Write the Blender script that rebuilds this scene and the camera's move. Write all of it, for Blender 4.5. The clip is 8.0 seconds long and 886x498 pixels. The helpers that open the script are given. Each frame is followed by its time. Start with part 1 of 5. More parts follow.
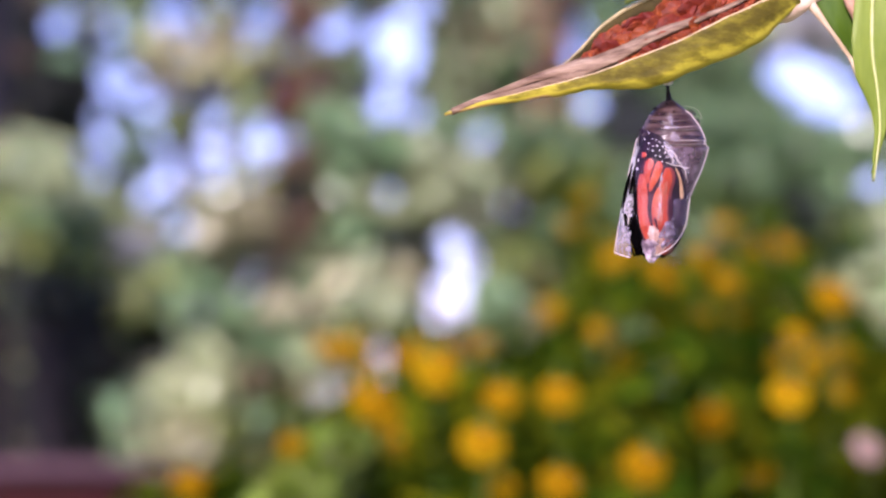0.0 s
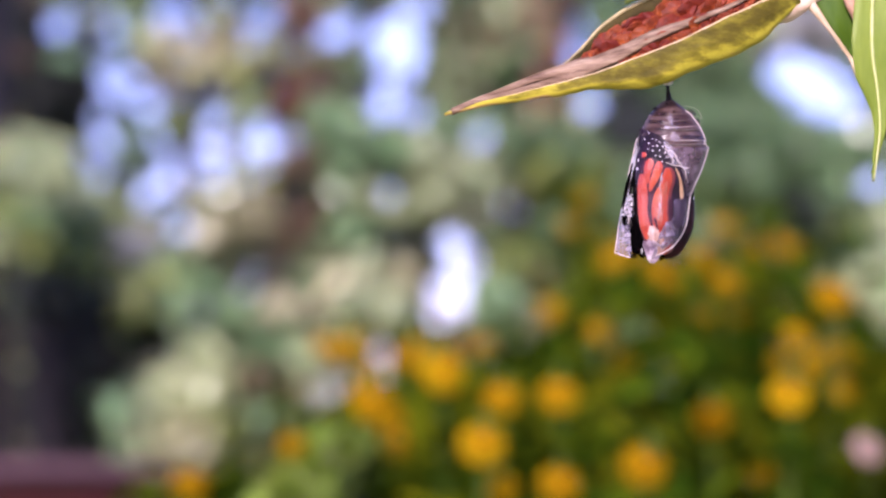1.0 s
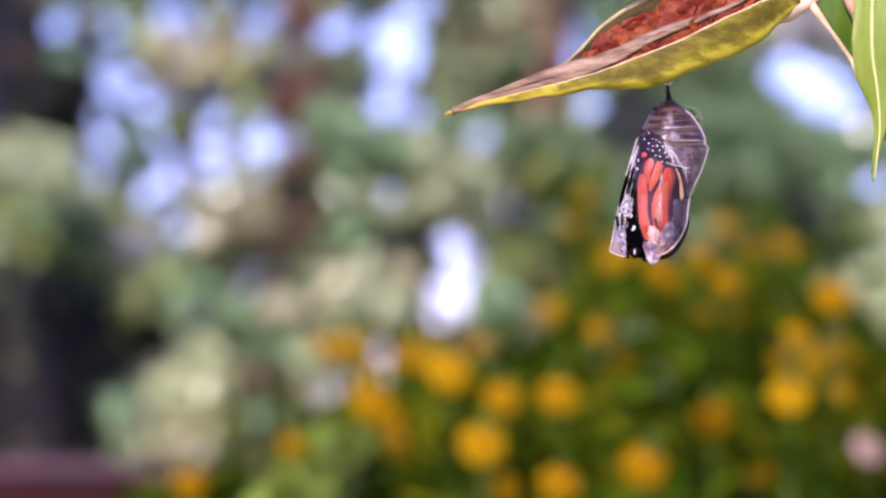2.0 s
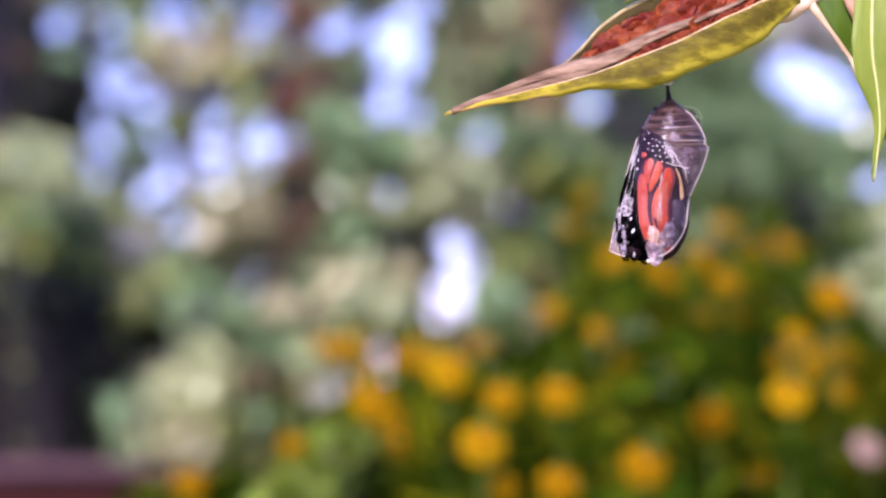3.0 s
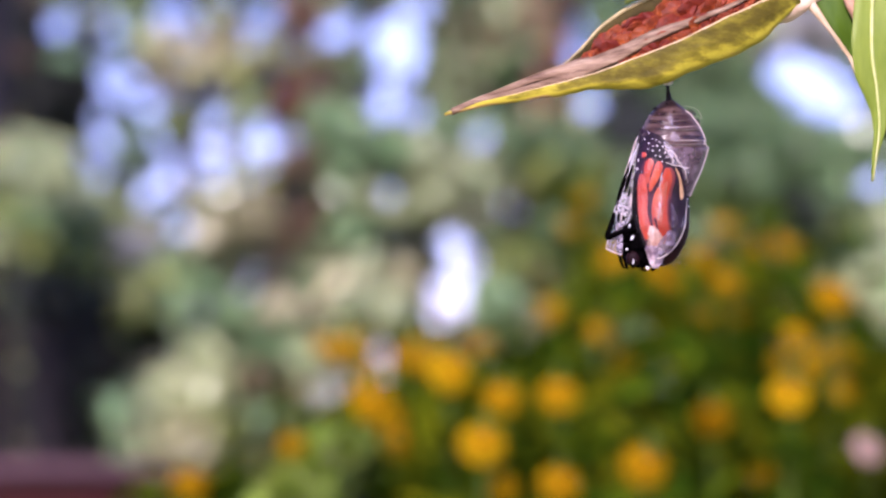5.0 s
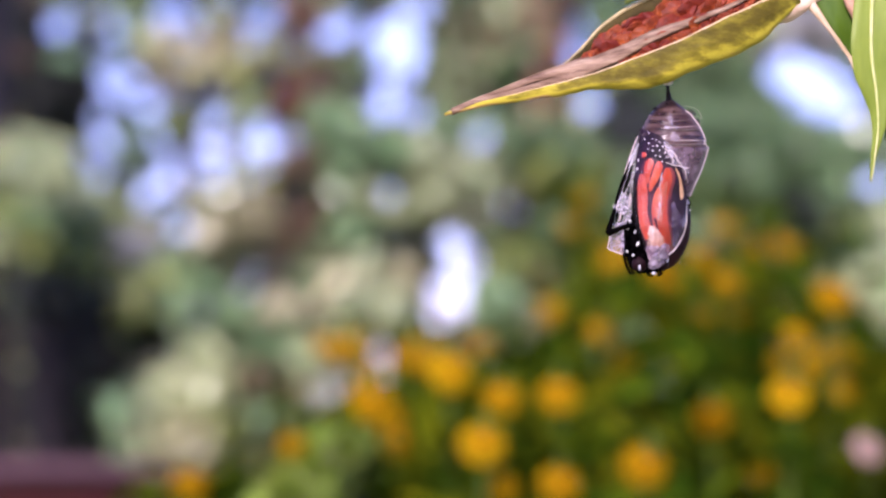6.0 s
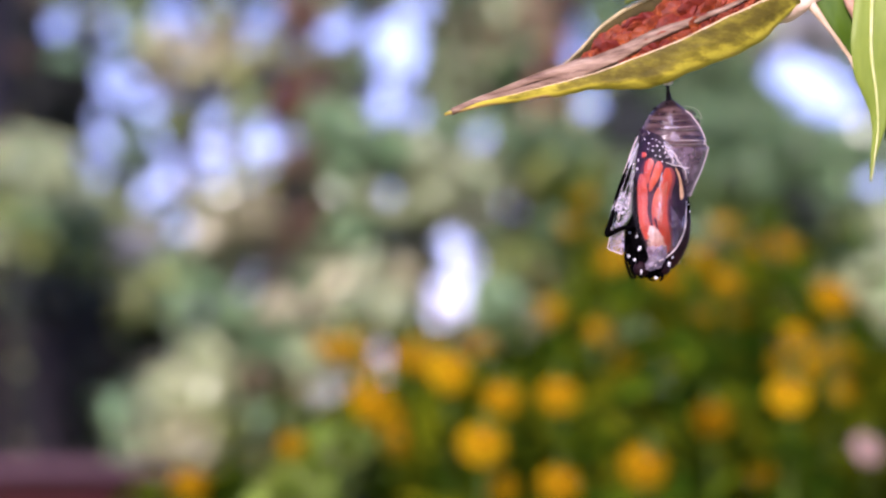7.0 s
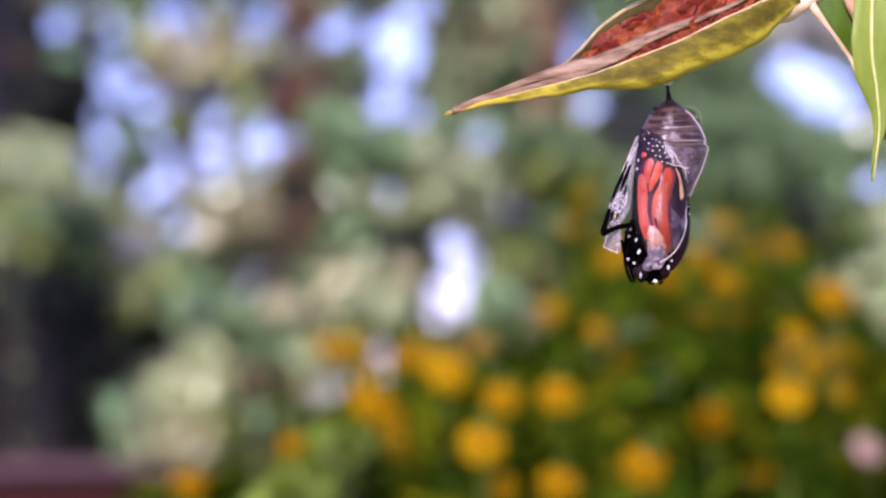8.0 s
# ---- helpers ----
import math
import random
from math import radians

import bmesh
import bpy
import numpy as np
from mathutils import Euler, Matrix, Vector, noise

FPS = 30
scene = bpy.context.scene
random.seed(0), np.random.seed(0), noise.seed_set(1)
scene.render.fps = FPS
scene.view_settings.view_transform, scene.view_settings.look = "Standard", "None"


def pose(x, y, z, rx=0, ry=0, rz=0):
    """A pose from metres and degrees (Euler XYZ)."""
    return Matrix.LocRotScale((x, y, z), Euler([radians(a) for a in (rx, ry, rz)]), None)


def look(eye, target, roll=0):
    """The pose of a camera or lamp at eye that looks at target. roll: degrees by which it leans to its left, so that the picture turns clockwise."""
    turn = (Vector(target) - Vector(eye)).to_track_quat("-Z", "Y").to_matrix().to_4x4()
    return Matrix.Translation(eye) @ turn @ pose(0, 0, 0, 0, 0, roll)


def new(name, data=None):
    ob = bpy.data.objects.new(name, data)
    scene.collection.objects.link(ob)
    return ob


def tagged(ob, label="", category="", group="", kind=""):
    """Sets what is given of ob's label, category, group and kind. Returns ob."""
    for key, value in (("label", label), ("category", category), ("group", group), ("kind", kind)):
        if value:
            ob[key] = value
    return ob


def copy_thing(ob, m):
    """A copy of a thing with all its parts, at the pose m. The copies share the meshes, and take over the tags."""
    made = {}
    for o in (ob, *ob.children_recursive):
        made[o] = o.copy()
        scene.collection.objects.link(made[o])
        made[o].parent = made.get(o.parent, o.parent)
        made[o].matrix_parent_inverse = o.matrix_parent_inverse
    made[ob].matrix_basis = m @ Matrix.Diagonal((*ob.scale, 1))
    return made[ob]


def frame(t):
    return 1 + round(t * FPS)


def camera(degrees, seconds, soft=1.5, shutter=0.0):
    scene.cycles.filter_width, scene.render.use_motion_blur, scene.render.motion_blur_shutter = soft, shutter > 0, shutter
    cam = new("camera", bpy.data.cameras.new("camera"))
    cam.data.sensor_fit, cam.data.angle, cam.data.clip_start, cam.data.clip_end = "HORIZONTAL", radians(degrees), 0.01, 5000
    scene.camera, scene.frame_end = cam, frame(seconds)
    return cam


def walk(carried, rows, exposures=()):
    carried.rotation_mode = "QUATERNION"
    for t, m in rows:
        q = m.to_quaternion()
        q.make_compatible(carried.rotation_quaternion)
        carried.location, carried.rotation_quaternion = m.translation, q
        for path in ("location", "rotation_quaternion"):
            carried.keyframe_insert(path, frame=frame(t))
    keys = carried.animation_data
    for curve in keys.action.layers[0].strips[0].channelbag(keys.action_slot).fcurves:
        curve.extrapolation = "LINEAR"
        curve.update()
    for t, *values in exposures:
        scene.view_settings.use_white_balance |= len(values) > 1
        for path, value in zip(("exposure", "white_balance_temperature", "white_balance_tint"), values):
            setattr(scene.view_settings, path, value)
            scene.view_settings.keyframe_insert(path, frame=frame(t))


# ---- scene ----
# ---------------------------------------------------------------- camera
# a still camera, 37 cm from a hanging pupa, tilted up by five degrees
TILT = 5.0
FOCUS = 0.36884
CENTRE = Vector((0, 0, 1.25))
AIM = Vector((0, math.cos(radians(TILT)), math.sin(radians(TILT))))
EYE = CENTRE - AIM * FOCUS
cam = camera(24.0, 8.0, soft=2.4)
cam.data.dof.use_dof = True
cam.data.dof.focus_distance = FOCUS - 0.002
cam.data.dof.aperture_fstop = 11.0
walk(cam, [(0.0, look(EYE, CENTRE)), (8.0, look(EYE, CENTRE))],
     exposures=[(0.0, 1.35, 6000, 40), (7.0, 1.35, 6000, 40), (8.0, 1.25, 6000, 40)])

# ---------------------------------------------------------------- world and sun
SUN_EL, SUN_AZ = 34.0, 200.0      # azimuth clockwise from +y: behind the camera, a little to its left
world = bpy.data.worlds.new("sky")
scene.world = world
world.use_nodes = True
wn = world.node_tree.nodes
sky = wn.new("ShaderNodeTexSky")
sky.sky_type = "NISHITA"
sky.sun_disc = False
sky.sun_elevation = radians(SUN_EL)
sky.sun_rotation = radians(SUN_AZ)
sky.ozone_density = 3.6
sky.dust_density = 1.0
sky_tint = wn.new("ShaderNodeMix")               # a faint mauve tint multiplied into the whole sky's colour
sky_tint.data_type, sky_tint.blend_type = "RGBA", "MULTIPLY"
sky_tint.inputs[0].default_value = 1.0
sky_tint.inputs[7].default_value = (1.13, 0.93, 1.05, 1)
world.node_tree.links.new(sky.outputs[0], sky_tint.inputs[6])
world.node_tree.links.new(sky_tint.outputs[2], wn["Background"].inputs[0])
wn["Background"].inputs[1].default_value = 0.15
sun = new("sun", bpy.data.lights.new("sun", "SUN"))
sun.data.energy = 2.25
sun.data.angle = radians(0.6)
sun.data.color = (1.0, 0.92, 0.78)
_e, _a = radians(SUN_EL), radians(SUN_AZ)
SUN_AT = Vector((math.sin(_a) * math.cos(_e), math.cos(_a) * math.cos(_e), math.sin(_e)))
sun.matrix_world = look(SUN_AT * 20, (0, 0, 0))


# ---------------------------------------------------------------- materials
def ramp(nt, fac, stops):
    n = nt.nodes.new("ShaderNodeValToRGB")
    el = n.color_ramp.elements
    while len(el) < len(stops):
        el.new(0.5)
    for e, (p, c) in zip(el, stops):
        e.position, e.color = p, (*c, 1)
    nt.links.new(fac, n.inputs[0])
    return n.outputs[0]


def noise_tex(nt, scale, detail=4, rough=0.6, stretch=(1, 1, 1), coords="Object"):
    tc = nt.nodes.new("ShaderNodeTexCoord")
    mp = nt.nodes.new("ShaderNodeMapping")
    mp.inputs["Scale"].default_value = stretch
    n = nt.nodes.new("ShaderNodeTexNoise")
    n.inputs["Scale"].default_value, n.inputs["Detail"].default_value = scale, detail
    n.inputs["Roughness"].default_value = rough
    nt.links.new(tc.outputs[coords], mp.inputs[0])
    nt.links.new(mp.outputs[0], n.inputs["Vector"])
    return n.outputs[0]


def surface(name, stops, scale, rough=0.5, bump=0.2, depth=0.0001, fine=4.0, spec=0.5, stretch=(1, 1, 1),
            island=0.0, through_light=0.0, coat=0.0, sheen=0.0, each=0.0):
    """A grained surface: colour stops along a broad noise, a finer noise for relief and gloss."""
    m = bpy.data.materials.new(name)
    m.use_nodes = True
    nt = m.node_tree
    b = nt.nodes["Principled BSDF"]
    broad = noise_tex(nt, scale, stretch=stretch)
    small = noise_tex(nt, scale * fine, detail=3, stretch=stretch)
    col = ramp(nt, broad, stops)
    if island or each:
        hsv = nt.nodes.new("ShaderNodeHueSaturation")
        rnd = nt.nodes.new("ShaderNodeNewGeometry").outputs["Random Per Island"] if island else nt.nodes.new("ShaderNodeObjectInfo").outputs["Random"]
        amount = island or each
        v = nt.nodes.new("ShaderNodeMapRange")
        v.inputs[3].default_value, v.inputs[4].default_value = 1 - amount, 1 + amount
        h = nt.nodes.new("ShaderNodeMapRange")
        h.inputs[3].default_value, h.inputs[4].default_value = 0.5 - 0.03 * amount, 0.5 + 0.03 * amount
        nt.links.new(rnd, v.inputs[0])
        nt.links.new(rnd, h.inputs[0])
        nt.links.new(v.outputs[0], hsv.inputs["Value"])
        nt.links.new(h.outputs[0], hsv.inputs["Hue"])
        nt.links.new(col, hsv.inputs["Color"])
        col = hsv.outputs[0]
    nt.links.new(col, b.inputs["Base Color"])
    r = nt.nodes.new("ShaderNodeMapRange")
    r.inputs[3].default_value, r.inputs[4].default_value = max(0.02, rough - 0.12), min(1, rough + 0.12)
    nt.links.new(small, r.inputs[0])
    nt.links.new(r.outputs[0], b.inputs["Roughness"])
    b.inputs["Specular IOR Level"].default_value = spec
    b.inputs["Coat Weight"].default_value = coat
    b.inputs["Coat Roughness"].default_value = 0.12
    b.inputs["Sheen Weight"].default_value = sheen
    bp = nt.nodes.new("ShaderNodeBump")
    bp.inputs["Strength"].default_value, bp.inputs["Distance"].default_value = bump, depth
    nt.links.new(small, bp.inputs["Height"])
    nt.links.new(bp.outputs[0], b.inputs["Normal"])
    if through_light:
        tr = nt.nodes.new("ShaderNodeBsdfTranslucent")
        nt.links.new(col, tr.inputs[0])
        mx = nt.nodes.new("ShaderNodeMixShader")
        mx.inputs[0].default_value = through_light
        nt.links.new(b.outputs[0], mx.inputs[1])
        nt.links.new(tr.outputs[0], mx.inputs[2])
        nt.links.new(mx.outputs[0], nt.nodes["Material Output"].inputs[0])
    return m


def membrane_film(name, stops, scale, low, high, rough=0.18, stretch=(1, 1, 1), bump=0.3, depth=0.00008, gloss=0.0, spec=0.35):
    """A thin dry skin: clear where the noise is low, milky where it is high."""
    m = bpy.data.materials.new(name)
    m.use_nodes = True
    nt = m.node_tree
    b = nt.nodes["Principled BSDF"]
    broad = noise_tex(nt, scale, stretch=stretch)
    small = noise_tex(nt, scale * 3, stretch=stretch)
    nt.links.new(ramp(nt, broad, stops), b.inputs["Base Color"])
    b.inputs["Roughness"].default_value = rough
    b.inputs["Specular IOR Level"].default_value = spec
    bp = nt.nodes.new("ShaderNodeBump")
    bp.inputs["Strength"].default_value, bp.inputs["Distance"].default_value = bump, depth
    nt.links.new(small, bp.inputs["Height"])
    nt.links.new(bp.outputs[0], b.inputs["Normal"])
    cover = nt.nodes.new("ShaderNodeMapRange")
    cover.inputs[1].default_value, cover.inputs[2].default_value = 0.35, 0.7
    cover.inputs[3].default_value, cover.inputs[4].default_value = low, high
    nt.links.new(small, cover.inputs[0])
    clear = nt.nodes.new("ShaderNodeBsdfTransparent")
    mx = nt.nodes.new("ShaderNodeMixShader")
    nt.links.new(cover.outputs[0], mx.inputs[0])
    nt.links.new(clear.outputs[0], mx.inputs[1])
    nt.links.new(b.outputs[0], mx.inputs[2])
    skin_out = mx.outputs[0]
    if gloss:
        shine = nt.nodes.new("ShaderNodeBsdfGlossy")
        shine.inputs["Roughness"].default_value = 0.14
        nt.links.new(bp.outputs[0], shine.inputs["Normal"])
        top = nt.nodes.new("ShaderNodeMixShader")
        top.inputs[0].default_value = gloss
        nt.links.new(skin_out, top.inputs[1])
        nt.links.new(shine.outputs[0], top.inputs[2])
        skin_out = top.outputs[0]
    nt.links.new(skin_out, nt.nodes["Material Output"].inputs[0])
    return m


def graded_husk():
    """Pod skin: mottled olive near the rim, yellow along the keel and straw at the beak."""
    m = surface("pod_husk", [(0.0, (0.045, 0.036, 0.004)), (0.25, (0.11, 0.090, 0.006)), (0.42, (0.21, 0.18, 0.011)), (0.55, (0.44, 0.385, 0.024)), (0.76, (0.56, 0.48, 0.04)), (0.92, (0.50, 0.32, 0.11))], 330, 0.6, 0.6, 0.0003, 5, spec=0.18, stretch=(0.5, 1, 1.2), through_light=0.25)
    nt = m.node_tree
    r = [n for n in nt.nodes if n.type == "VALTORGB"][0]
    grain = r.inputs[0].links[0].from_socket
    tc = nt.nodes.new("ShaderNodeTexCoord")
    sep = nt.nodes.new("ShaderNodeSeparateXYZ")
    nt.links.new(tc.outputs["UV"], sep.inputs[0])
    up = nt.nodes.new("ShaderNodeMapRange")          # from the keel up to the rim
    up.inputs[1].default_value, up.inputs[2].default_value = 0.25, 0.62
    up.inputs[3].default_value, up.inputs[4].default_value = 0.16, -0.20
    beak = nt.nodes.new("ShaderNodeMapRange")        # towards the dry beak
    beak.inputs[1].default_value, beak.inputs[2].default_value = 0.08, 0.46
    beak.inputs[3].default_value, beak.inputs[4].default_value = 0.36, 0.0
    nt.links.new(sep.outputs[1], up.inputs[0])
    nt.links.new(sep.outputs[0], beak.inputs[0])
    last = grain
    for extra in (up.outputs[0], beak.outputs[0]):
        add = nt.nodes.new("ShaderNodeMath")
        nt.links.new(last, add.inputs[0])
        nt.links.new(extra, add.inputs[1])
        last = add.outputs[0]
    nt.links.new(last, r.inputs[0])
    return m


M_HUSK = graded_husk()
# olive inner wall darkened: the shade inside the pod is put into its colour
M_HUSK_IN_SHADE = surface("pod_husk_inside_shade", [(0.3, (0.018, 0.013, 0.003)), (0.7, (0.060, 0.046, 0.010))], 300, 0.7, 0.3, 0.0002, spec=0.1)
M_RIM = surface("pod_rim", [(0.3, (0.40, 0.28, 0.11)), (0.7, (0.62, 0.47, 0.25))], 500, 0.55, 0.2)
M_KEEL = surface("pod_keel", [(0.3, (0.36, 0.29, 0.02)), (0.7, (0.52, 0.42, 0.04))], 400, 0.6, 0.4)
M_RIM_BACK = surface("pod_back_rim", [(0.3, (0.20, 0.165, 0.05)), (0.7, (0.42, 0.34, 0.13))], 400, 0.55, 0.3)
M_PLACENTA = surface("placenta_skin", [(0.32, (0.07, 0.040, 0.020)), (0.46, (0.16, 0.103, 0.060)), (0.58, (0.26, 0.18, 0.107)), (0.7, (0.36, 0.265, 0.165))], 210, 0.75, 0.7, 0.0004, 4, spec=0.1, stretch=(0.22, 1, 2.6))
M_FIBRE = surface("pod_fibre", [(0.3, (0.34, 0.26, 0.19)), (0.7, (0.58, 0.47, 0.37))], 300, 0.55, 0.4, spec=0.2)
M_SEED = surface("seed_coat", [(0.3, (0.035, 0.0045, 0.001)), (0.5, (0.15, 0.022, 0.004)), (0.7, (0.40, 0.085, 0.016))], 260, 0.48, 0.8, 0.0005, 4, spec=0.18, each=0.3)
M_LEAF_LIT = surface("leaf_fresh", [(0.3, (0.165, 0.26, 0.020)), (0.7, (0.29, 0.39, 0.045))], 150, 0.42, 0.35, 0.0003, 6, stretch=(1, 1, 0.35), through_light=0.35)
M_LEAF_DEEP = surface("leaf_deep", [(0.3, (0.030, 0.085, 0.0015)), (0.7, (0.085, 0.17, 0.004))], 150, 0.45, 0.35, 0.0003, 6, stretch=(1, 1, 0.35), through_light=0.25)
M_MIDRIB = surface("leaf_midrib", [(0.3, (0.40, 0.46, 0.12)), (0.7, (0.56, 0.58, 0.24))], 400, 0.5, 0.2)
M_CREAM = surface("cream_rind", [(0.3, (0.52, 0.37, 0.21)), (0.7, (0.70, 0.54, 0.34))], 300, 0.5, 0.3)
M_STEM = surface("milkweed_stem", [(0.3, (0.30, 0.16, 0.09)), (0.7, (0.50, 0.30, 0.18))], 300, 0.5, 0.3)
M_SILK = surface("silk_pad", [(0.3, (0.72, 0.68, 0.64)), (0.7, (0.90, 0.88, 0.84))], 2500, 0.8, 1.0, 0.0002)
M_HOOK = surface("black_cremaster", [(0.3, (0.004, 0.003, 0.004)), (0.7, (0.014, 0.011, 0.011))], 1500, 0.5, 0.6, 0.0001, spec=0.15)
M_DOME = membrane_film("abdomen_skin", [(0.32, (0.022, 0.010, 0.012)), (0.45, (0.058, 0.032, 0.030)), (0.58, (0.105, 0.068, 0.062)), (0.74, (0.22, 0.17, 0.17))], 260, 0.85, 0.98, 0.35, (0.6, 0.8, 1.7), 0.4, 0.0002, spec=0.18)
M_BAND = membrane_film("purple_band", [(0.3, (0.010, 0.005, 0.008)), (0.7, (0.045, 0.024, 0.030))], 500, 0.45, 0.97, 0.15, (0.5, 1, 2), 0.5, 0.0002)
M_SHELL = membrane_film("clear_shell", [(0.32, (0.035, 0.018, 0.028)), (0.46, (0.10, 0.060, 0.076)), (0.58, (0.20, 0.14, 0.165)), (0.72, (0.44, 0.36, 0.40))], 190, 0.55, 0.97, 0.28, (1, 1, 0.8), 0.35, 0.0002)
M_FILM = membrane_film("wing_film", [(0.3, (0.45, 0.36, 0.45)), (0.7, (0.80, 0.76, 0.80))], 330, 0.0, 0.03, 0.10, (1.6, 1, 0.4), 0.35, 0.0001, gloss=0.008)
# pale film used to paint highlights and glints on the pupa
M_SHEEN = membrane_film("painted_sheen", [(0.3, (0.36, 0.31, 0.35)), (0.7, (0.66, 0.61, 0.64))], 700, 0.02, 0.55, 0.2, (1, 1, 0.5), 0.6, 0.0002)
M_CORNER = membrane_film("cloudy_film", [(0.3, (0.04, 0.024, 0.05)), (0.52, (0.10, 0.07, 0.115)), (0.72, (0.33, 0.28, 0.35))], 260, 0.25, 0.75, 0.15, (1, 1, 0.8), 0.6, 0.0002)
M_FLAP = membrane_film("flap_film", [(0.35, (0.16, 0.145, 0.16)), (0.5, (0.29, 0.275, 0.29)), (0.68, (0.52, 0.50, 0.52))], 420, 0.25, 0.75, 0.25, (1.5, 1, 0.6), 0.7, 0.0003)
M_CRUMPLE = membrane_film("crumpled_skin", [(0.3, (0.30, 0.27, 0.30)), (0.7, (0.62, 0.58, 0.62))], 600, 0.0, 0.95, 0.3, (1, 1, 1), 0.8, 0.0004)
M_SLOUGH = membrane_film("lavender_skin", [(0.3, (0.10, 0.07, 0.11)), (0.52, (0.19, 0.15, 0.20)), (0.72, (0.42, 0.37, 0.42))], 300, 0.5, 0.95, 0.25, (1, 1, 0.8), 0.6, 0.0002)
M_CHIP = membrane_film("flap_chip", [(0.3, (0.22, 0.18, 0.23)), (0.7, (0.52, 0.47, 0.53))], 500, 0.3, 0.7, 0.25, (1, 1, 1), 0.4)
M_LINE = surface("pale_ridge", [(0.3, (0.42, 0.34, 0.29)), (0.7, (0.72, 0.62, 0.55))], 900, 0.3, 0.3)
M_SEAM = surface("dark_seam", [(0.35, (0.025, 0.02, 0.02)), (0.6, (0.12, 0.09, 0.06))], 1600, 0.5, 0.5)
M_WING_DARK = surface("wing_dark", [(0.35, (0.003, 0.0015, 0.0035)), (0.68, (0.020, 0.008, 0.020))], 420, 0.5, 0.5, 0.0002, 5, spec=0.15)
M_ORANGE = surface("wing_orange", [(0.3, (0.23, 0.016, 0.004)), (0.5, (0.34, 0.031, 0.008)), (0.72, (0.47, 0.085, 0.028))], 220, 0.35, 0.7, 0.0003, 6, stretch=(1.5, 1, 0.5), coat=0.1)
M_RED = surface("wing_dull_red", [(0.3, (0.07, 0.008, 0.012)), (0.7, (0.22, 0.03, 0.03))], 300, 0.4, 0.5, 0.0002, coat=0.3)
M_GOLD = surface("wing_buff", [(0.3, (0.42, 0.21, 0.09)), (0.7, (0.72, 0.47, 0.26))], 300, 0.4, 0.3)
M_SALMON = membrane_film("salmon_sheen", [(0.3, (0.62, 0.25, 0.15)), (0.7, (0.70, 0.42, 0.33))], 300, 0.0, 0.42, 0.35, (1.4, 1, 0.5), 0.5, 0.0002)
M_PALE_END = membrane_film("pale_wing_end", [(0.3, (0.60, 0.34, 0.23)), (0.5, (0.66, 0.47, 0.37)), (0.7, (0.72, 0.58, 0.51))], 220, 0.35, 1.0, 0.35, (1, 1, 0.6), 0.6, 0.0003)
M_TIP_END = surface("wing_end_skin", [(0.36, (0.16, 0.10, 0.14)), (0.50, (0.46, 0.35, 0.38)), (0.66, (0.78, 0.66, 0.66))], 420, 0.35, 0.9, 0.0005, 4)
M_WHITE = surface("white_scale", [(0.3, (0.72, 0.72, 0.72)), (0.7, (0.92, 0.92, 0.92))], 900, 0.6, 0.3)
M_DOT = surface("wing_dot", [(0.3, (0.50, 0.44, 0.48)), (0.7, (0.78, 0.74, 0.76))], 900, 0.6, 0.3)
M_BLACK = surface("black_scale", [(0.35, (0.0006, 0.0006, 0.0007)), (0.7, (0.0032, 0.0026, 0.0028))], 1200, 0.8, 0.9, 0.0003, 4, spec=0.0)
M_MAROON = surface("maroon_wing", [(0.35, (0.008, 0.002, 0.003)), (0.65, (0.034, 0.008, 0.009))], 240, 0.5, 0.6, 0.0003, 5, spec=0.15)
M_VEIN = surface("wing_vein", [(0.35, (0.018, 0.004, 0.010)), (0.65, (0.050, 0.011, 0.022))], 420, 0.5, 0.4, spec=0.2)
M_EYE = surface("insect_eye", [(0.3, (0.006, 0.002, 0.003)), (0.7, (0.018, 0.007, 0.009))], 3000, 0.45, 0.5, spec=0.06)

M_PETAL = surface("marigold_petal", [(0.3, (0.235, 0.135, 0.0)), (0.7, (0.34, 0.21, 0.0))], 60, 0.8, 0.2, spec=0.0, each=0.22, through_light=0.2)
M_DISC = surface("marigold_disc", [(0.3, (0.25, 0.085, 0.0)), (0.7, (0.36, 0.155, 0.0))], 400, 0.8, 0.6, spec=0.0)
M_HERB = surface("marigold_leaf", [(0.3, (0.006, 0.017, 0.0012)), (0.5, (0.028, 0.058, 0.0025)), (0.66, (0.13, 0.14, 0.002))], 15, 0.75, 0.2, spec=0.0, island=0.5, through_light=0.3)
M_HERB_STEM = surface("marigold_stalk", [(0.3, (0.02, 0.045, 0.003)), (0.7, (0.06, 0.10, 0.01))], 60, 0.7, 0.2, spec=0.15)
M_BARK = surface("dark_bark", [(0.3, (0.007, 0.005, 0.006)), (0.55, (0.018, 0.013, 0.014)), (0.75, (0.042, 0.031, 0.031))], 14, 0.85, 0.9, 0.012, 4, stretch=(1, 1, 0.25))
M_TWIG = surface("brown_bark", [(0.3, (0.055, 0.034, 0.022)), (0.7, (0.16, 0.10, 0.062))], 20, 0.85, 0.8, 0.006, 4, stretch=(1, 1, 0.3))
M_PALE_BARK = surface("pale_brown_bark", [(0.3, (0.13, 0.078, 0.038)), (0.7, (0.32, 0.20, 0.105))], 20, 0.85, 0.8, 0.006, 4, stretch=(1, 1, 0.3))
# dark rails, paler cap: shade below and sun on top put into colour
M_RAIL = surface("red_stained_wood", [(0.3, (0.035, 0.006, 0.005)), (0.7, (0.08, 0.014, 0.012))], 5, 0.6, 0.4, 0.002, 8, stretch=(0.15, 1, 1))
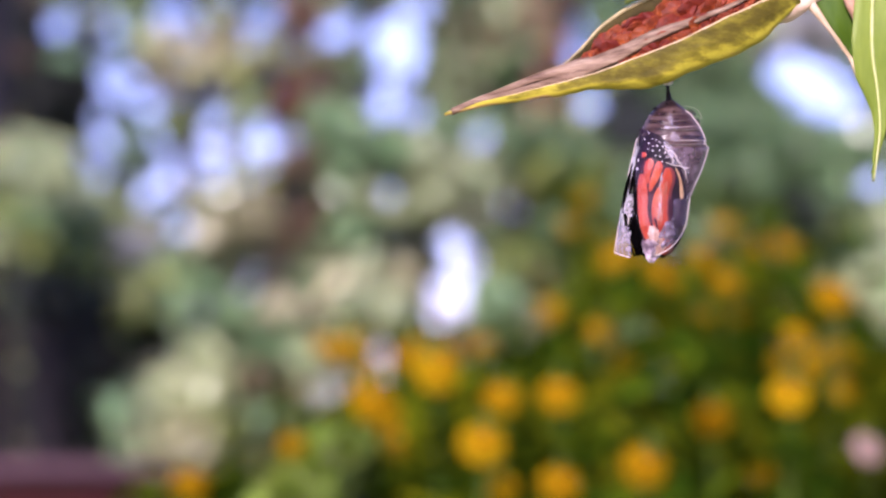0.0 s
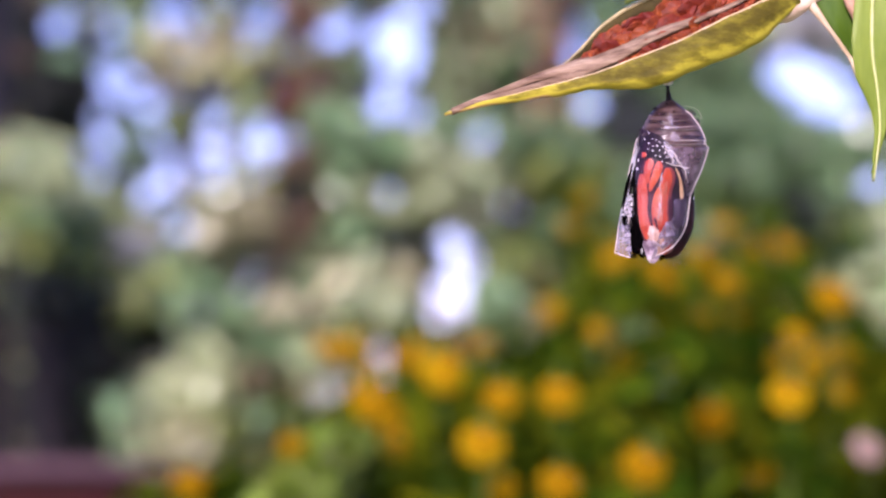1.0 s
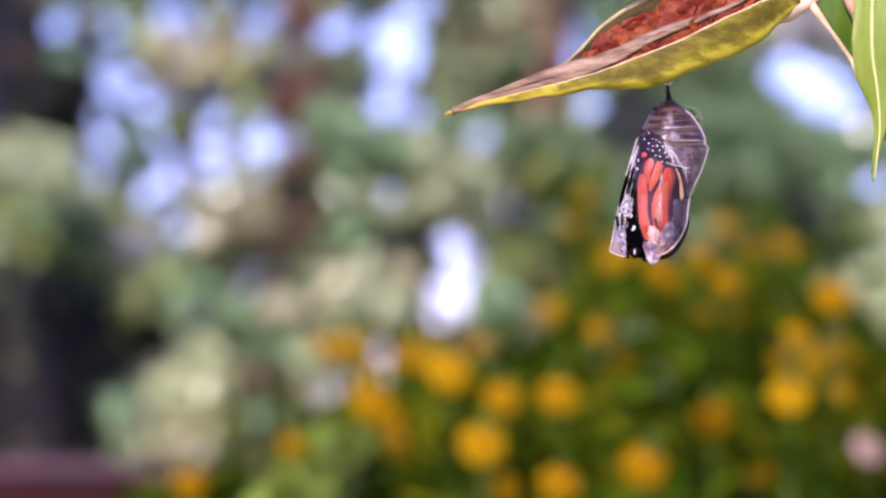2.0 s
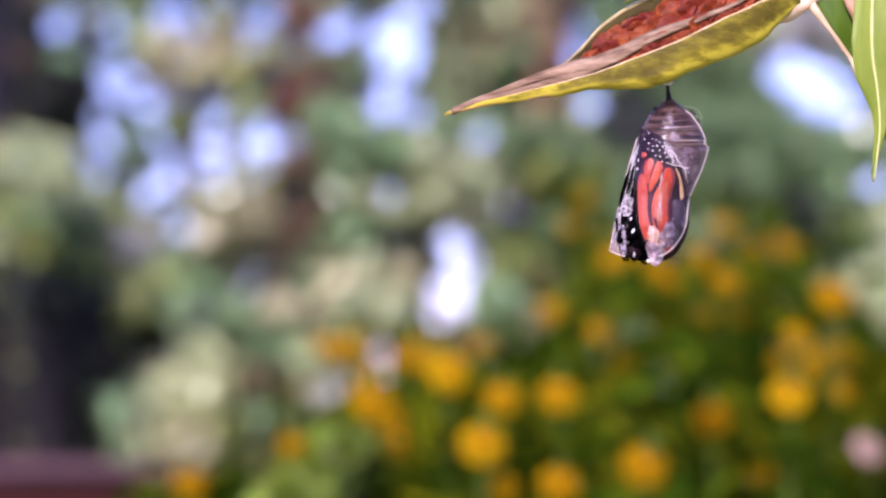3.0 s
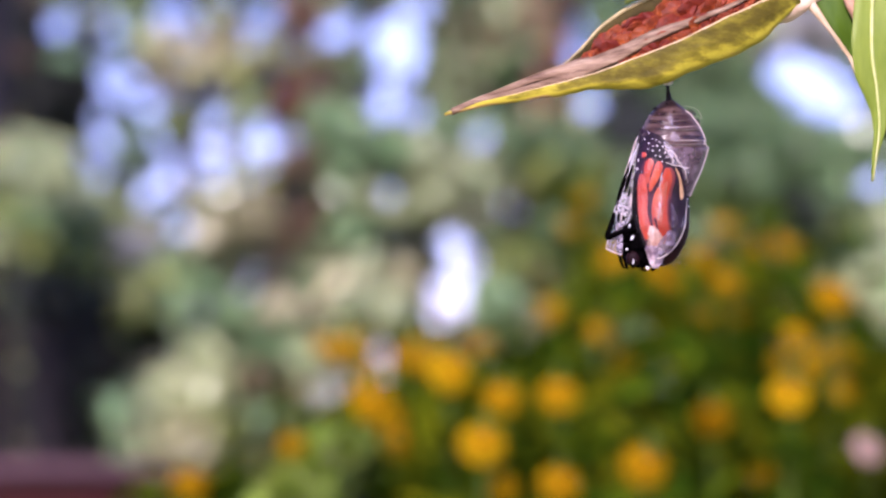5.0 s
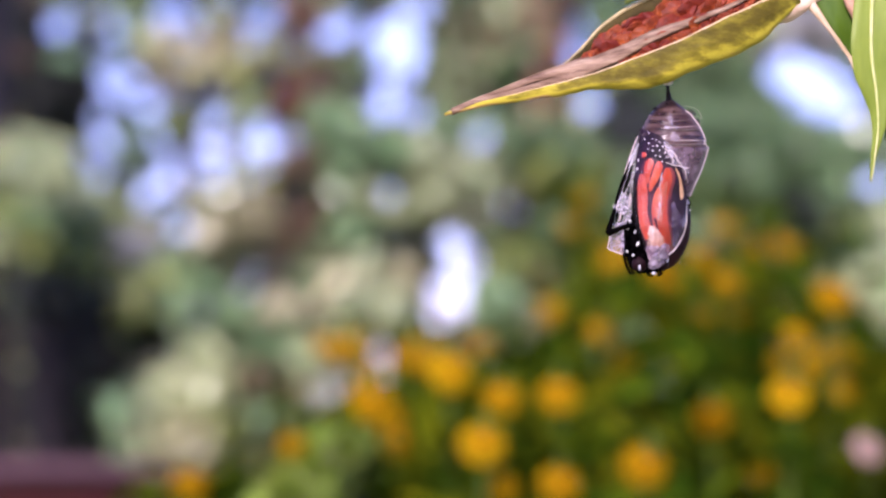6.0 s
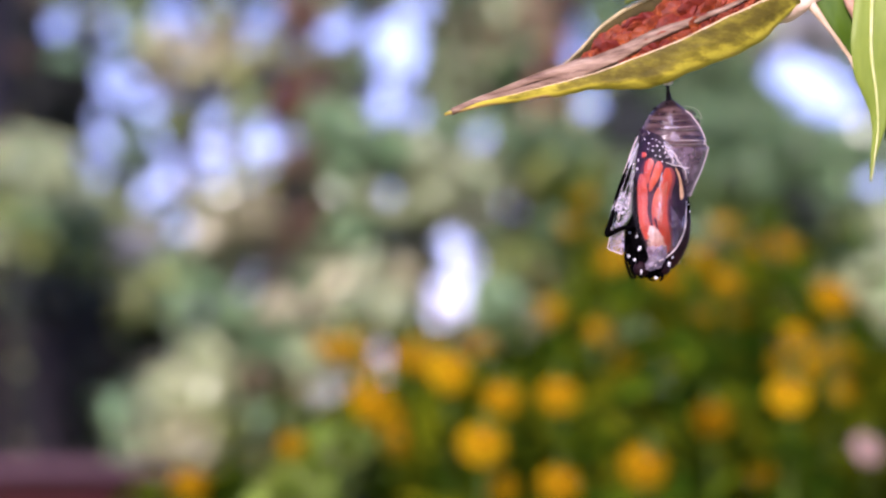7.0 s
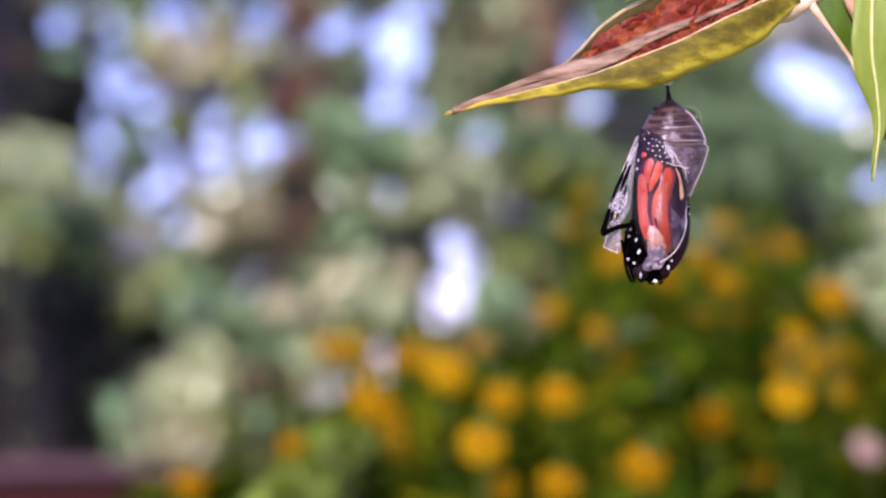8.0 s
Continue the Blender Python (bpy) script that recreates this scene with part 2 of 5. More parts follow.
M_CAP = surface("sunlit_cap_wood", [(0.3, (0.065, 0.030, 0.030)), (0.7, (0.125, 0.064, 0.064))], 5, 0.65, 0.4, 0.002, 8, stretch=(0.15, 1, 1))
M_PINKISH = surface("pinkish_petal", [(0.3, (0.24, 0.165, 0.13)), (0.7, (0.36, 0.26, 0.21))], 60, 0.8, 0.2, spec=0.1)
# soil out of view, paled so that it bounces light onto undersides
M_GROUND = surface("garden_soil", [(0.3, (0.09, 0.14, 0.035)), (0.45, (0.165, 0.19, 0.07)), (0.56, (0.23, 0.22, 0.105)), (0.72, (0.31, 0.275, 0.15))], 2.2, 0.9, 0.8, 0.03, 6)
# pale and dark tones put sunlit and shaded foliage into leaf colour
LEAF_TONES = {
    "S": ((0.26, 0.34, 0.15), (0.54, 0.61, 0.30)),
    "C": ((0.40, 0.42, 0.19), (0.66, 0.66, 0.34)),
    "Y": ((0.16, 0.215, 0.04), (0.37, 0.43, 0.105)),
    "T": ((0.31, 0.31, 0.15), (0.56, 0.54, 0.29)),
    "G": ((0.11, 0.21, 0.075), (0.29, 0.43, 0.18)),
    "B": ((0.10, 0.06, 0.03), (0.22, 0.15, 0.085)),
    # near-black leaves: the shade among the shrubs painted as a leaf tone
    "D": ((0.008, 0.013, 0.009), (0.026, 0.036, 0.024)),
    "V": ((0.05, 0.09, 0.001), (0.14, 0.19, 0.003)),
    "W": ((0.055, 0.115, 0.035), (0.16, 0.25, 0.095)),
    # pale tone painted for veiled bright sky and a glint between leaves
    "P": ((0.36, 0.38, 0.33), (0.58, 0.59, 0.54)),
    "R": ((0.16, 0.06, 0.025), (0.34, 0.15, 0.07)),
}
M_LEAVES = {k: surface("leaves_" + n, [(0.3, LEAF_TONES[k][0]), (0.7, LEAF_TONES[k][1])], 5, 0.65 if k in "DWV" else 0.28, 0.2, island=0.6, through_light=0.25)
            for k, n in (("S", "sage"), ("C", "cream"), ("Y", "olive"), ("T", "tan"), ("G", "green"), ("B", "brown"), ("D", "dark"), ("W", "wood"), ("V", "fresh"), ("P", "skylight_white"), ("R", "rust"))}

# ---------------------------------------------------------------- building helpers
T = 0.0001                        # the close things are laid out in tenths of a millimetre, by their place in the camera's view
SPRIG = Matrix.Translation(CENTRE) @ Matrix.Rotation(radians(TILT), 4, "X")


def at(x, d, y=0.0):
    """A place near a sheet through the pupa that faces the camera: x to the right, d down, y away, in tenths of a
    millimetre.
    What stands behind the sheet is spread a little, what stands before it drawn in, to keep its place in the camera's
    view."""
    k = 1 + y * T / FOCUS
    return Vector(((x - 784) * T * k, y * T, (441 - d) * T * k))


def root(name, pivot, label, category, group="", frame_of=SPRIG):
    ob = new(name)
    ob.empty_display_size = 0.01
    ob.matrix_basis = frame_of @ Matrix.Translation(pivot)
    ob["pivot"] = tuple(pivot)
    return tagged(ob, label, category, group)


def part(name, bm, material, parent, label="", pivot=None, smooth=True, kind=""):
    """Links a bmesh as one mesh under a thing or a part; the mesh is drawn in the thing's own sheet."""
    me = bpy.data.meshes.new(name)
    base = Vector(parent["pivot"]) if parent else Vector((0, 0, 0))
    pv = Vector(pivot) if pivot is not None else base
    bmesh.ops.translate(bm, verts=bm.verts, vec=-pv)
    bmesh.ops.recalc_face_normals(bm, faces=bm.faces)
    bm.to_mesh(me)
    bm.free()
    for p in me.polygons:
        p.use_smooth = smooth
    for m in (material if isinstance(material, (list, tuple)) else [material]):
        me.materials.append(m)
    ob = new(name, me)
    ob["pivot"] = tuple(pv)
    ob.parent = parent
    ob.location = pv - base
    return tagged(ob, label, kind=kind)


def curve_through(pts, n):
    """n points on a smooth line through pts."""
    pts = [Vector(p) for p in pts]
    ext = [2 * pts[0] - pts[1]] + pts + [2 * pts[-1] - pts[-2]]
    out = []
    for i in range(n):
        f = i / (n - 1) * (len(pts) - 1)
        k = min(int(f), len(pts) - 2)
        t = f - k
        a, b, c, d = ext[k:k + 4]
        out.append(0.5 * ((2 * b) + (c - a) * t + (2 * a - 5 * b + 4 * c - d) * t * t + (3 * b - a - 3 * c + d) * t ** 3))
    return out


def sheet(rows, closed=False):
    """A bmesh surface through rows of points."""
    bm = bmesh.new()
    vs = [[bm.verts.new(p) for p in r] for r in rows]
    for a, b in zip(vs, vs[1:]):
        n = len(a)
        for j in range(n if closed else n - 1):
            bm.faces.new((a[j], a[(j + 1) % n], b[(j + 1) % n], b[j]))
    return bm


def tube(pts, radii, seg=8, bm=None, flat=1.0):
    """A round, tapered rod along pts, closed at both ends."""
    bm = bm or bmesh.new()
    pts = [Vector(p) for p in pts]
    rings = []
    for i, p in enumerate(pts):
        way = (pts[min(i + 1, len(pts) - 1)] - pts[max(i - 1, 0)]).normalized()
        side = way.cross(Vector((0.13, 1, 0.07))).normalized()
        up = side.cross(way)
        r = radii[i] if isinstance(radii, (list, tuple)) else radii
        rings.append([bm.verts.new(p + r * (math.cos(a) * side + flat * math.sin(a) * up)) for a in [2 * math.pi * k / seg for k in range(seg)]])
    for a, b in zip(rings, rings[1:]):
        for j in range(seg):
            bm.faces.new((a[j], a[(j + 1) % seg], b[(j + 1) % seg], b[j]))
    bm.faces.new(rings[0][::-1])
    bm.faces.new(rings[-1])
    return bm


def blob(c, rx, ry, rz, bumps=0.0, freq=1.0, bm=None, tilt=0.0, seg=24, rings=16):
    """An uneven egg shape; sizes in tenths of a millimetre."""
    one = bmesh.new()
    bmesh.ops.create_uvsphere(one, u_segments=seg, v_segments=rings, radius=1)
    rot = Matrix.Rotation(radians(tilt), 3, "Y")
    for v in one.verts:
        k = 1 + bumps * noise.noise(v.co * freq + Vector(c) * 900)
        v.co = Vector(c) + rot @ Vector((v.co.x * rx * T * k, v.co.y * ry * T * k, v.co.z * rz * T * k))
    if bm is None:
        return one
    me = bpy.data.meshes.new("join")
    one.to_mesh(me)
    one.free()
    bm.from_mesh(me)
    bpy.data.meshes.remove(me)
    return bm


def along(table, d, k):
    """Column k of a table of rows, read at d in the first column."""
    return float(np.interp(d, [r[0] for r in table], [r[k] for r in table]))


# ---------------------------------------------------------------- ground and sky side
def ground():
    bm = bmesh.new()
    n = 60
    xs = [-1500 + 3000 * i / n for i in range(n + 1)]
    bend = lambda u: u * abs(u) ** 2 / 1500 ** 2
    grid = [[bm.verts.new((bend(x), bend(y), 0.05 * noise.noise(Vector((bend(x), bend(y), 0)) * 0.3))) for x in xs] for y in xs]
    for a, b in zip(grid, grid[1:]):
        for j in range(n):
            bm.faces.new((a[j], a[j + 1], b[j + 1], b[j]))
    ob = part("ground", bm, M_GROUND, None)
    tagged(ob, "garden soil with thin grass and litter, paled to bounce light up", "ground", kind="structure")


ground()

# sky openings cut along the camera's sight lines: bearing, rise, half width, half height, all as slopes from the
# camera's eye
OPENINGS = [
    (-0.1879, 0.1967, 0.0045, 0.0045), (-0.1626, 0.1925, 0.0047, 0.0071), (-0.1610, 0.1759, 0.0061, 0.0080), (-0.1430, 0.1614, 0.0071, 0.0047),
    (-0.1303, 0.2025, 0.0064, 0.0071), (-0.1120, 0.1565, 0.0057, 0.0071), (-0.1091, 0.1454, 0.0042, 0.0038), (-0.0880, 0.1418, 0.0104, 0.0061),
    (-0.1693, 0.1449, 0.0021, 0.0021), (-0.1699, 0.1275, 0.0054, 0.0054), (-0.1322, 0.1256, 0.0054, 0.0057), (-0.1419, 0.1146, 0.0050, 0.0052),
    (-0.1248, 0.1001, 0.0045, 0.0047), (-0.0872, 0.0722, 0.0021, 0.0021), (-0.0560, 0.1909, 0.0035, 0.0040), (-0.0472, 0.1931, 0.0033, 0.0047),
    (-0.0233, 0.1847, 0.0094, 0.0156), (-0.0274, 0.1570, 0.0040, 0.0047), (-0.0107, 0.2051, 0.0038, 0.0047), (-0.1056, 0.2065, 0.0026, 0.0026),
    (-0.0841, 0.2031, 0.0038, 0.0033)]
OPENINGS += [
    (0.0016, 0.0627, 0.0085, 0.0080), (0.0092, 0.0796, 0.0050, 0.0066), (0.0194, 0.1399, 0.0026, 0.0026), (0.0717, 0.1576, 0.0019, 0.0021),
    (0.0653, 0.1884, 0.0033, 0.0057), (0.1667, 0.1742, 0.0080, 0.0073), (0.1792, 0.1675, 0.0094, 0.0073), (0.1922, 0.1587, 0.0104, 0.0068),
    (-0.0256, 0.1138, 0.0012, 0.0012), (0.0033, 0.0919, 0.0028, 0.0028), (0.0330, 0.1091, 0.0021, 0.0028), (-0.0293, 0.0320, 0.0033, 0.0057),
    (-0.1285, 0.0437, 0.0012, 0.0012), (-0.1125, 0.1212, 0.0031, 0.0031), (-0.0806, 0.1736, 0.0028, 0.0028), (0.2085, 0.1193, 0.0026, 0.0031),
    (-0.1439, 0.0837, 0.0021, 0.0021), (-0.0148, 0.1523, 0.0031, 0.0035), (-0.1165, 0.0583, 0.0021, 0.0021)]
# sprays of foliage placed along the camera's sight lines: bearing, rise, size, kind of leaf; first those over the
# railing
SPRAYS = [
    (-0.2122, 0.2037, 0.0081, 'S'), (-0.2103, 0.1440, 0.0087, 'T'), (-0.2113, 0.1206, 0.0103, 'Y'), (-0.2132, 0.0809, 0.0146, 'S'),
    (-0.1861, 0.0864, 0.0087, 'Y'), (-0.1909, 0.1256, 0.0103, 'S'), (-0.1806, 0.1124, 0.0103, 'S'), (-0.1926, 0.1165, 0.0098, 'S'),
    (-0.1863, 0.0946, 0.0108, 'W'), (-0.1945, 0.1001, 0.0065, 'Y'), (-0.1617, 0.0905, 0.0103, 'Y'), (-0.1591, 0.1001, 0.0070, 'Y'),
    (-0.1445, 0.0831, 0.0076, 'P'), (-0.1410, 0.0646, 0.0092, 'Y'), (-0.1194, 0.0763, 0.0092, 'G'), (-0.1132, 0.0905, 0.0076, 'T'),
    (-0.0896, 0.1001, 0.0119, 'T'), (-0.1047, 0.1138, 0.0087, 'S'), (-0.0789, 0.1234, 0.0076, 'Y')]
# near-black sprays painted in for deep shade, and the shrubs that stand before it
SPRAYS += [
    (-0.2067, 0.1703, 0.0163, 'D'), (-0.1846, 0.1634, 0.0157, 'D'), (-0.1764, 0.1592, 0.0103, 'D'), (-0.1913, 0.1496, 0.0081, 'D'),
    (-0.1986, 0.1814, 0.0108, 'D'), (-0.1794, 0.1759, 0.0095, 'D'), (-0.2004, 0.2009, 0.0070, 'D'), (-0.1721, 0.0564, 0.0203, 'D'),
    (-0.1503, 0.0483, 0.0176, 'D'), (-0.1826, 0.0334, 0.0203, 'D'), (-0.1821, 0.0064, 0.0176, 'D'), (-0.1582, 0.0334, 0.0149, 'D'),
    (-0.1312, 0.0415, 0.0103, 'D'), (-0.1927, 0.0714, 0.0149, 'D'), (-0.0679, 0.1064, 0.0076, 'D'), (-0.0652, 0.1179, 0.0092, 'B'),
    (-0.0610, 0.0946, 0.0092, 'B'), (-0.1165, 0.0578, 0.0092, 'G'), (-0.0906, 0.0524, 0.0076, 'W'), (-0.0757, 0.0551, 0.0054, 'T'),
    (-0.1465, 0.0112, 0.0076, 'G'), (-0.1121, 0.0266, 0.0125, 'S'), (-0.1254, 0.0112, 0.0103, 'S'), (-0.1304, 0.0193, 0.0054, 'S'),
    (-0.1212, -0.0071, 0.0114, 'C'), (-0.1186, 0.0037, 0.0087, 'C'), (-0.1307, -0.0004, 0.0076, 'S')]
# boughs among the trees
SPRAYS += [
    (-0.1024, 0.0037, 0.0081, 'Y'), (-0.1038, 0.0145, 0.0076, 'S'), (-0.0822, 0.0077, 0.0070, 'W'), (-0.1387, -0.0071, 0.0087, 'G'),
    (-0.0796, 0.0247, 0.0070, 'B'), (-0.1246, 0.1800, 0.0141, 'T'), (-0.1026, 0.1800, 0.0141, 'T'), (-0.0943, 0.1670, 0.0076, 'Y'),
    (-0.1190, 0.1698, 0.0092, 'T'), (-0.0682, 0.2037, 0.0065, 'T'), (-0.0657, 0.1975, 0.0049, 'R'), (-0.0834, 0.1772, 0.0076, 'S'),
    (-0.0627, 0.1579, 0.0103, 'B'), (-0.0742, 0.1576, 0.0054, 'R'), (-0.0504, 0.1559, 0.0076, 'B'), (-0.0614, 0.1745, 0.0076, 'Y'),
    (-0.0530, 0.1385, 0.0119, 'G'), (-0.0666, 0.1261, 0.0081, 'B'), (-0.0448, 0.1261, 0.0092, 'G'), (-0.0311, 0.1303, 0.0092, 'G'),
    (-0.0161, 0.1427, 0.0076, 'S'), (0.0071, 0.1967, 0.0092, 'W'), (0.0236, 0.1925, 0.0119, 'S'), (0.0333, 0.1995, 0.0087, 'S'),
    (0.0099, 0.1759, 0.0125, 'S'), (0.0181, 0.1842, 0.0098, 'S')]
# the thin trees in the middle
SPRAYS += [
    (0.0277, 0.1731, 0.0076, 'W'), (0.0429, 0.1953, 0.0081, 'T'), (0.0528, 0.2009, 0.0035, 'R'), (0.0527, 0.1800, 0.0035, 'R'),
    (0.0495, 0.1523, 0.0076, 'R'), (0.0476, 0.1468, 0.0060, 'T'), (-0.0011, 0.1385, 0.0076, 'W'), (0.0044, 0.1220, 0.0103, 'S'),
    (-0.0066, 0.1261, 0.0076, 'S'), (0.0139, 0.1138, 0.0136, 'S'), (-0.0011, 0.1069, 0.0092, 'S'), (0.0399, 0.1344, 0.0103, 'W'),
    (0.0590, 0.1289, 0.0092, 'W'), (0.0330, 0.1083, 0.0033, 'D'), (0.0453, 0.1165, 0.0060, 'Y'), (0.0671, 0.1138, 0.0065, 'Y'),
    (-0.0433, 0.0905, 0.0114, 'G'), (-0.0528, 0.0796, 0.0076, 'S'), (-0.0093, 0.0837, 0.0046, 'D'), (-0.0393, 0.1064, 0.0087, 'S'),
    (-0.0229, 0.1028, 0.0076, 'S'), (-0.0502, 0.1119, 0.0076, 'G'), (-0.0473, 0.0638, 0.0076, 'T'), (-0.0188, 0.0700, 0.0068, 'T'),
    (-0.0351, 0.0728, 0.0092, 'S'), (-0.0609, 0.0714, 0.0076, 'W')]
# behind the marigolds
SPRAYS += [
    (-0.0255, 0.0551, 0.0076, 'S'), (-0.0391, 0.0524, 0.0076, 'S'), (0.0315, 0.0768, 0.0092, 'Y'), (0.0234, 0.0605, 0.0092, 'G'),
    (0.0588, 0.0905, 0.0103, 'G'), (0.0723, 0.0659, 0.0092, 'W'), (0.0479, 0.0905, 0.0076, 'W'), (-0.0574, 0.0212, 0.0070, 'T'),
    (-0.0503, 0.0172, 0.0070, 'P'), (-0.0298, 0.0307, 0.0060, 'P'), (-0.0607, 0.0334, 0.0076, 'S'), (-0.0227, 0.0199, 0.0060, 'S'),
    (-0.0565, 0.0058, 0.0076, 'G'), (-0.0715, 0.0388, 0.0076, 'G'), (-0.0824, 0.0383, 0.0076, 'W'), (-0.0661, 0.0280, 0.0076, 'G'),
    (0.1638, 0.1028, 0.0076, 'D'), (0.1440, 0.1119, 0.0087, 'G'), (0.0911, 0.0464, 0.0070, 'G'), (0.0748, 0.0442, 0.0065, 'G'),
    (0.1039, 0.0220, 0.0070, 'W'), (0.1814, 0.0987, 0.0092, 'W'), (0.1803, 0.1124, 0.0076, 'G'), (0.1880, 0.0864, 0.0076, 'W'),
    (0.2080, 0.0919, 0.0114, 'S'), (0.2088, 0.1069, 0.0076, 'G'), (0.2069, 0.0755, 0.0065, 'S'), (0.1408, 0.1206, 0.0098, 'G'),
    (0.1245, 0.1206, 0.0103, 'G')]
# beyond the milkweed
SPRAYS += [
    (0.1547, 0.1344, 0.0157, 'W'), (0.1332, 0.1675, 0.0157, 'W'), (0.1494, 0.1523, 0.0125, 'W'), (0.1274, 0.1399, 0.0130, 'W'),
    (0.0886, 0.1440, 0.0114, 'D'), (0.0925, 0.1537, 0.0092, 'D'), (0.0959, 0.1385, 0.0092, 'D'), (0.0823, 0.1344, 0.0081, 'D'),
    (0.1030, 0.1592, 0.0103, 'W'), (0.1737, 0.1289, 0.0114, 'G'), (0.1956, 0.1289, 0.0087, 'G'), (0.1651, 0.1939, 0.0070, 'P'),
    (0.1829, 0.1939, 0.0081, 'P'), (0.1567, 0.1814, 0.0054, 'P'), (0.1499, 0.1884, 0.0065, 'S'), (0.2052, 0.0551, 0.0092, 'G'),
    (0.2097, 0.0673, 0.0092, 'S'), (0.2064, 0.0483, 0.0087, 'S'), (0.1943, 0.0545, 0.0060, 'T'), (0.1686, 0.0605, 0.0054, 'T'),
    (0.1666, 0.0518, 0.0060, 'T'), (0.1581, 0.0280, 0.0065, 'T'), (0.2048, 0.0334, 0.0103, 'W'), (0.0821, 0.1193, 0.0092, 'G'),
    (0.0758, 0.1014, 0.0076, 'G'), (-0.0496, -0.0264, 0.0081, 'V'), (-0.0684, -0.0280, 0.0070, 'V'), (-0.0464, -0.0119, 0.0060, 'V')]
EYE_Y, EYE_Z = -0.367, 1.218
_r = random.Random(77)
for _ in range(40):                # random small openings in the camera's view, over the railing
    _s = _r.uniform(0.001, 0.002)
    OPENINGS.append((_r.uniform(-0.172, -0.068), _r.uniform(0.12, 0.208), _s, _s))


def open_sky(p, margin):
    """True where a leaf at p, whose half length spans the slope margin, would close an opening in the camera's view."""
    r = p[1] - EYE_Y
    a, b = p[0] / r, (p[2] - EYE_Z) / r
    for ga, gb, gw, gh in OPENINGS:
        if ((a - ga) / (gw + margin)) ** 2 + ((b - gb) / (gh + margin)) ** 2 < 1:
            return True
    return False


def leaf_mesh(name, places, size, slim, material, rng, kind="", up=0.7):
    """Many folded leaves in one mesh, a pair of triangles each."""
    verts, faces = [], []
    for p in places:
        s = size * rng.uniform(0.6, 1.3)
        d = Vector((rng.gauss(0, 1), rng.gauss(0, 1), rng.gauss(0, 0.8) - 0.2)).normalized()
        nrm = Vector((rng.gauss(0, 1), rng.gauss(-0.8, 0.8), rng.gauss(up, 0.8))).normalized()
        side = d.cross(nrm)
        if side.length < 0.1:
            side = d.cross(Vector((0, 0.3, 1)))
        side.normalize()
        fold = side.cross(d) * 0.12 * s
        p = Vector(p)
        k = len(verts)
        verts += [p - d * s * 0.5, p + side * s * slim * 0.5 + fold, p + d * s * 0.5, p - side * s * slim * 0.5 + fold]
        faces += [(k, k + 1, k + 2), (k, k + 2, k + 3)]
    me = bpy.data.meshes.new(name)
    me.from_pydata([tuple(v) for v in verts], [], faces)
    if isinstance(material, list):
        mats, choice = material[0], material[1]
        for m in mats:
            me.materials.append(m)
        me.polygons.foreach_set("material_index", [c for c in choice for _ in (0, 1)])
    else:
        me.materials.append(material)
    ob = new(name, me)
    ob["pivot"] = (0.0, 0.0, 0.0)
    return tagged(ob, kind=kind)


def far_woods():
    """A dense belt of trees behind the garden; near-black leaves stand in for its shaded hollows."""
    rng = random.Random(5)
    places, choice = [], []
    while len(places) < 100000:
        x = rng.uniform(-2.6, 2.6) if rng.random() < 0.78 else rng.uniform(-9, 9)
        y = rng.uniform(9.0, 9.7)
        top = 4.6 + 1.4 * noise.noise(Vector((x * 0.4, 0, 3))) + 0.5 * noise.noise(Vector((x * 1.7, 0, 3)))
        z = rng.uniform(0.0, 1) ** 0.9 * top
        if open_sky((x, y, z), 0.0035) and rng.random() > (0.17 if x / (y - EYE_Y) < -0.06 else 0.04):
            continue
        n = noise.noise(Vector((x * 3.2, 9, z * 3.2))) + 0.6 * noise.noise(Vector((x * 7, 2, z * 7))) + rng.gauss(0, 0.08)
        # lowest noise gets near-black leaves, the shade of hollows put into colour
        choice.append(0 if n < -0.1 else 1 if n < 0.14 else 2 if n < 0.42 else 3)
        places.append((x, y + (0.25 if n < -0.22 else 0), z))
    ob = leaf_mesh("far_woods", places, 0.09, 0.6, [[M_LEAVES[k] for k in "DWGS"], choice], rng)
    tagged(ob, "dense green wood behind the garden, hollows painted near-black as shade", "woods", kind="stuff")


far_woods()


def limb(bm, a, b, r0, r1, rng, n=9, wander=0.05):
    a, b = Vector(a), Vector(b)
    pts = []
    for i in range(n):
        t = i / (n - 1)
        w = wander * math.sin(math.pi * t) * (b - a).length
        pts.append(a.lerp(b, t) + Vector((rng.gauss(0, w), rng.gauss(0, w), rng.gauss(0, w * 0.4))))
    tube(pts, [r0 + (r1 - r0) * i / (n - 1) for i in range(n)], 9, bm)
    return pts


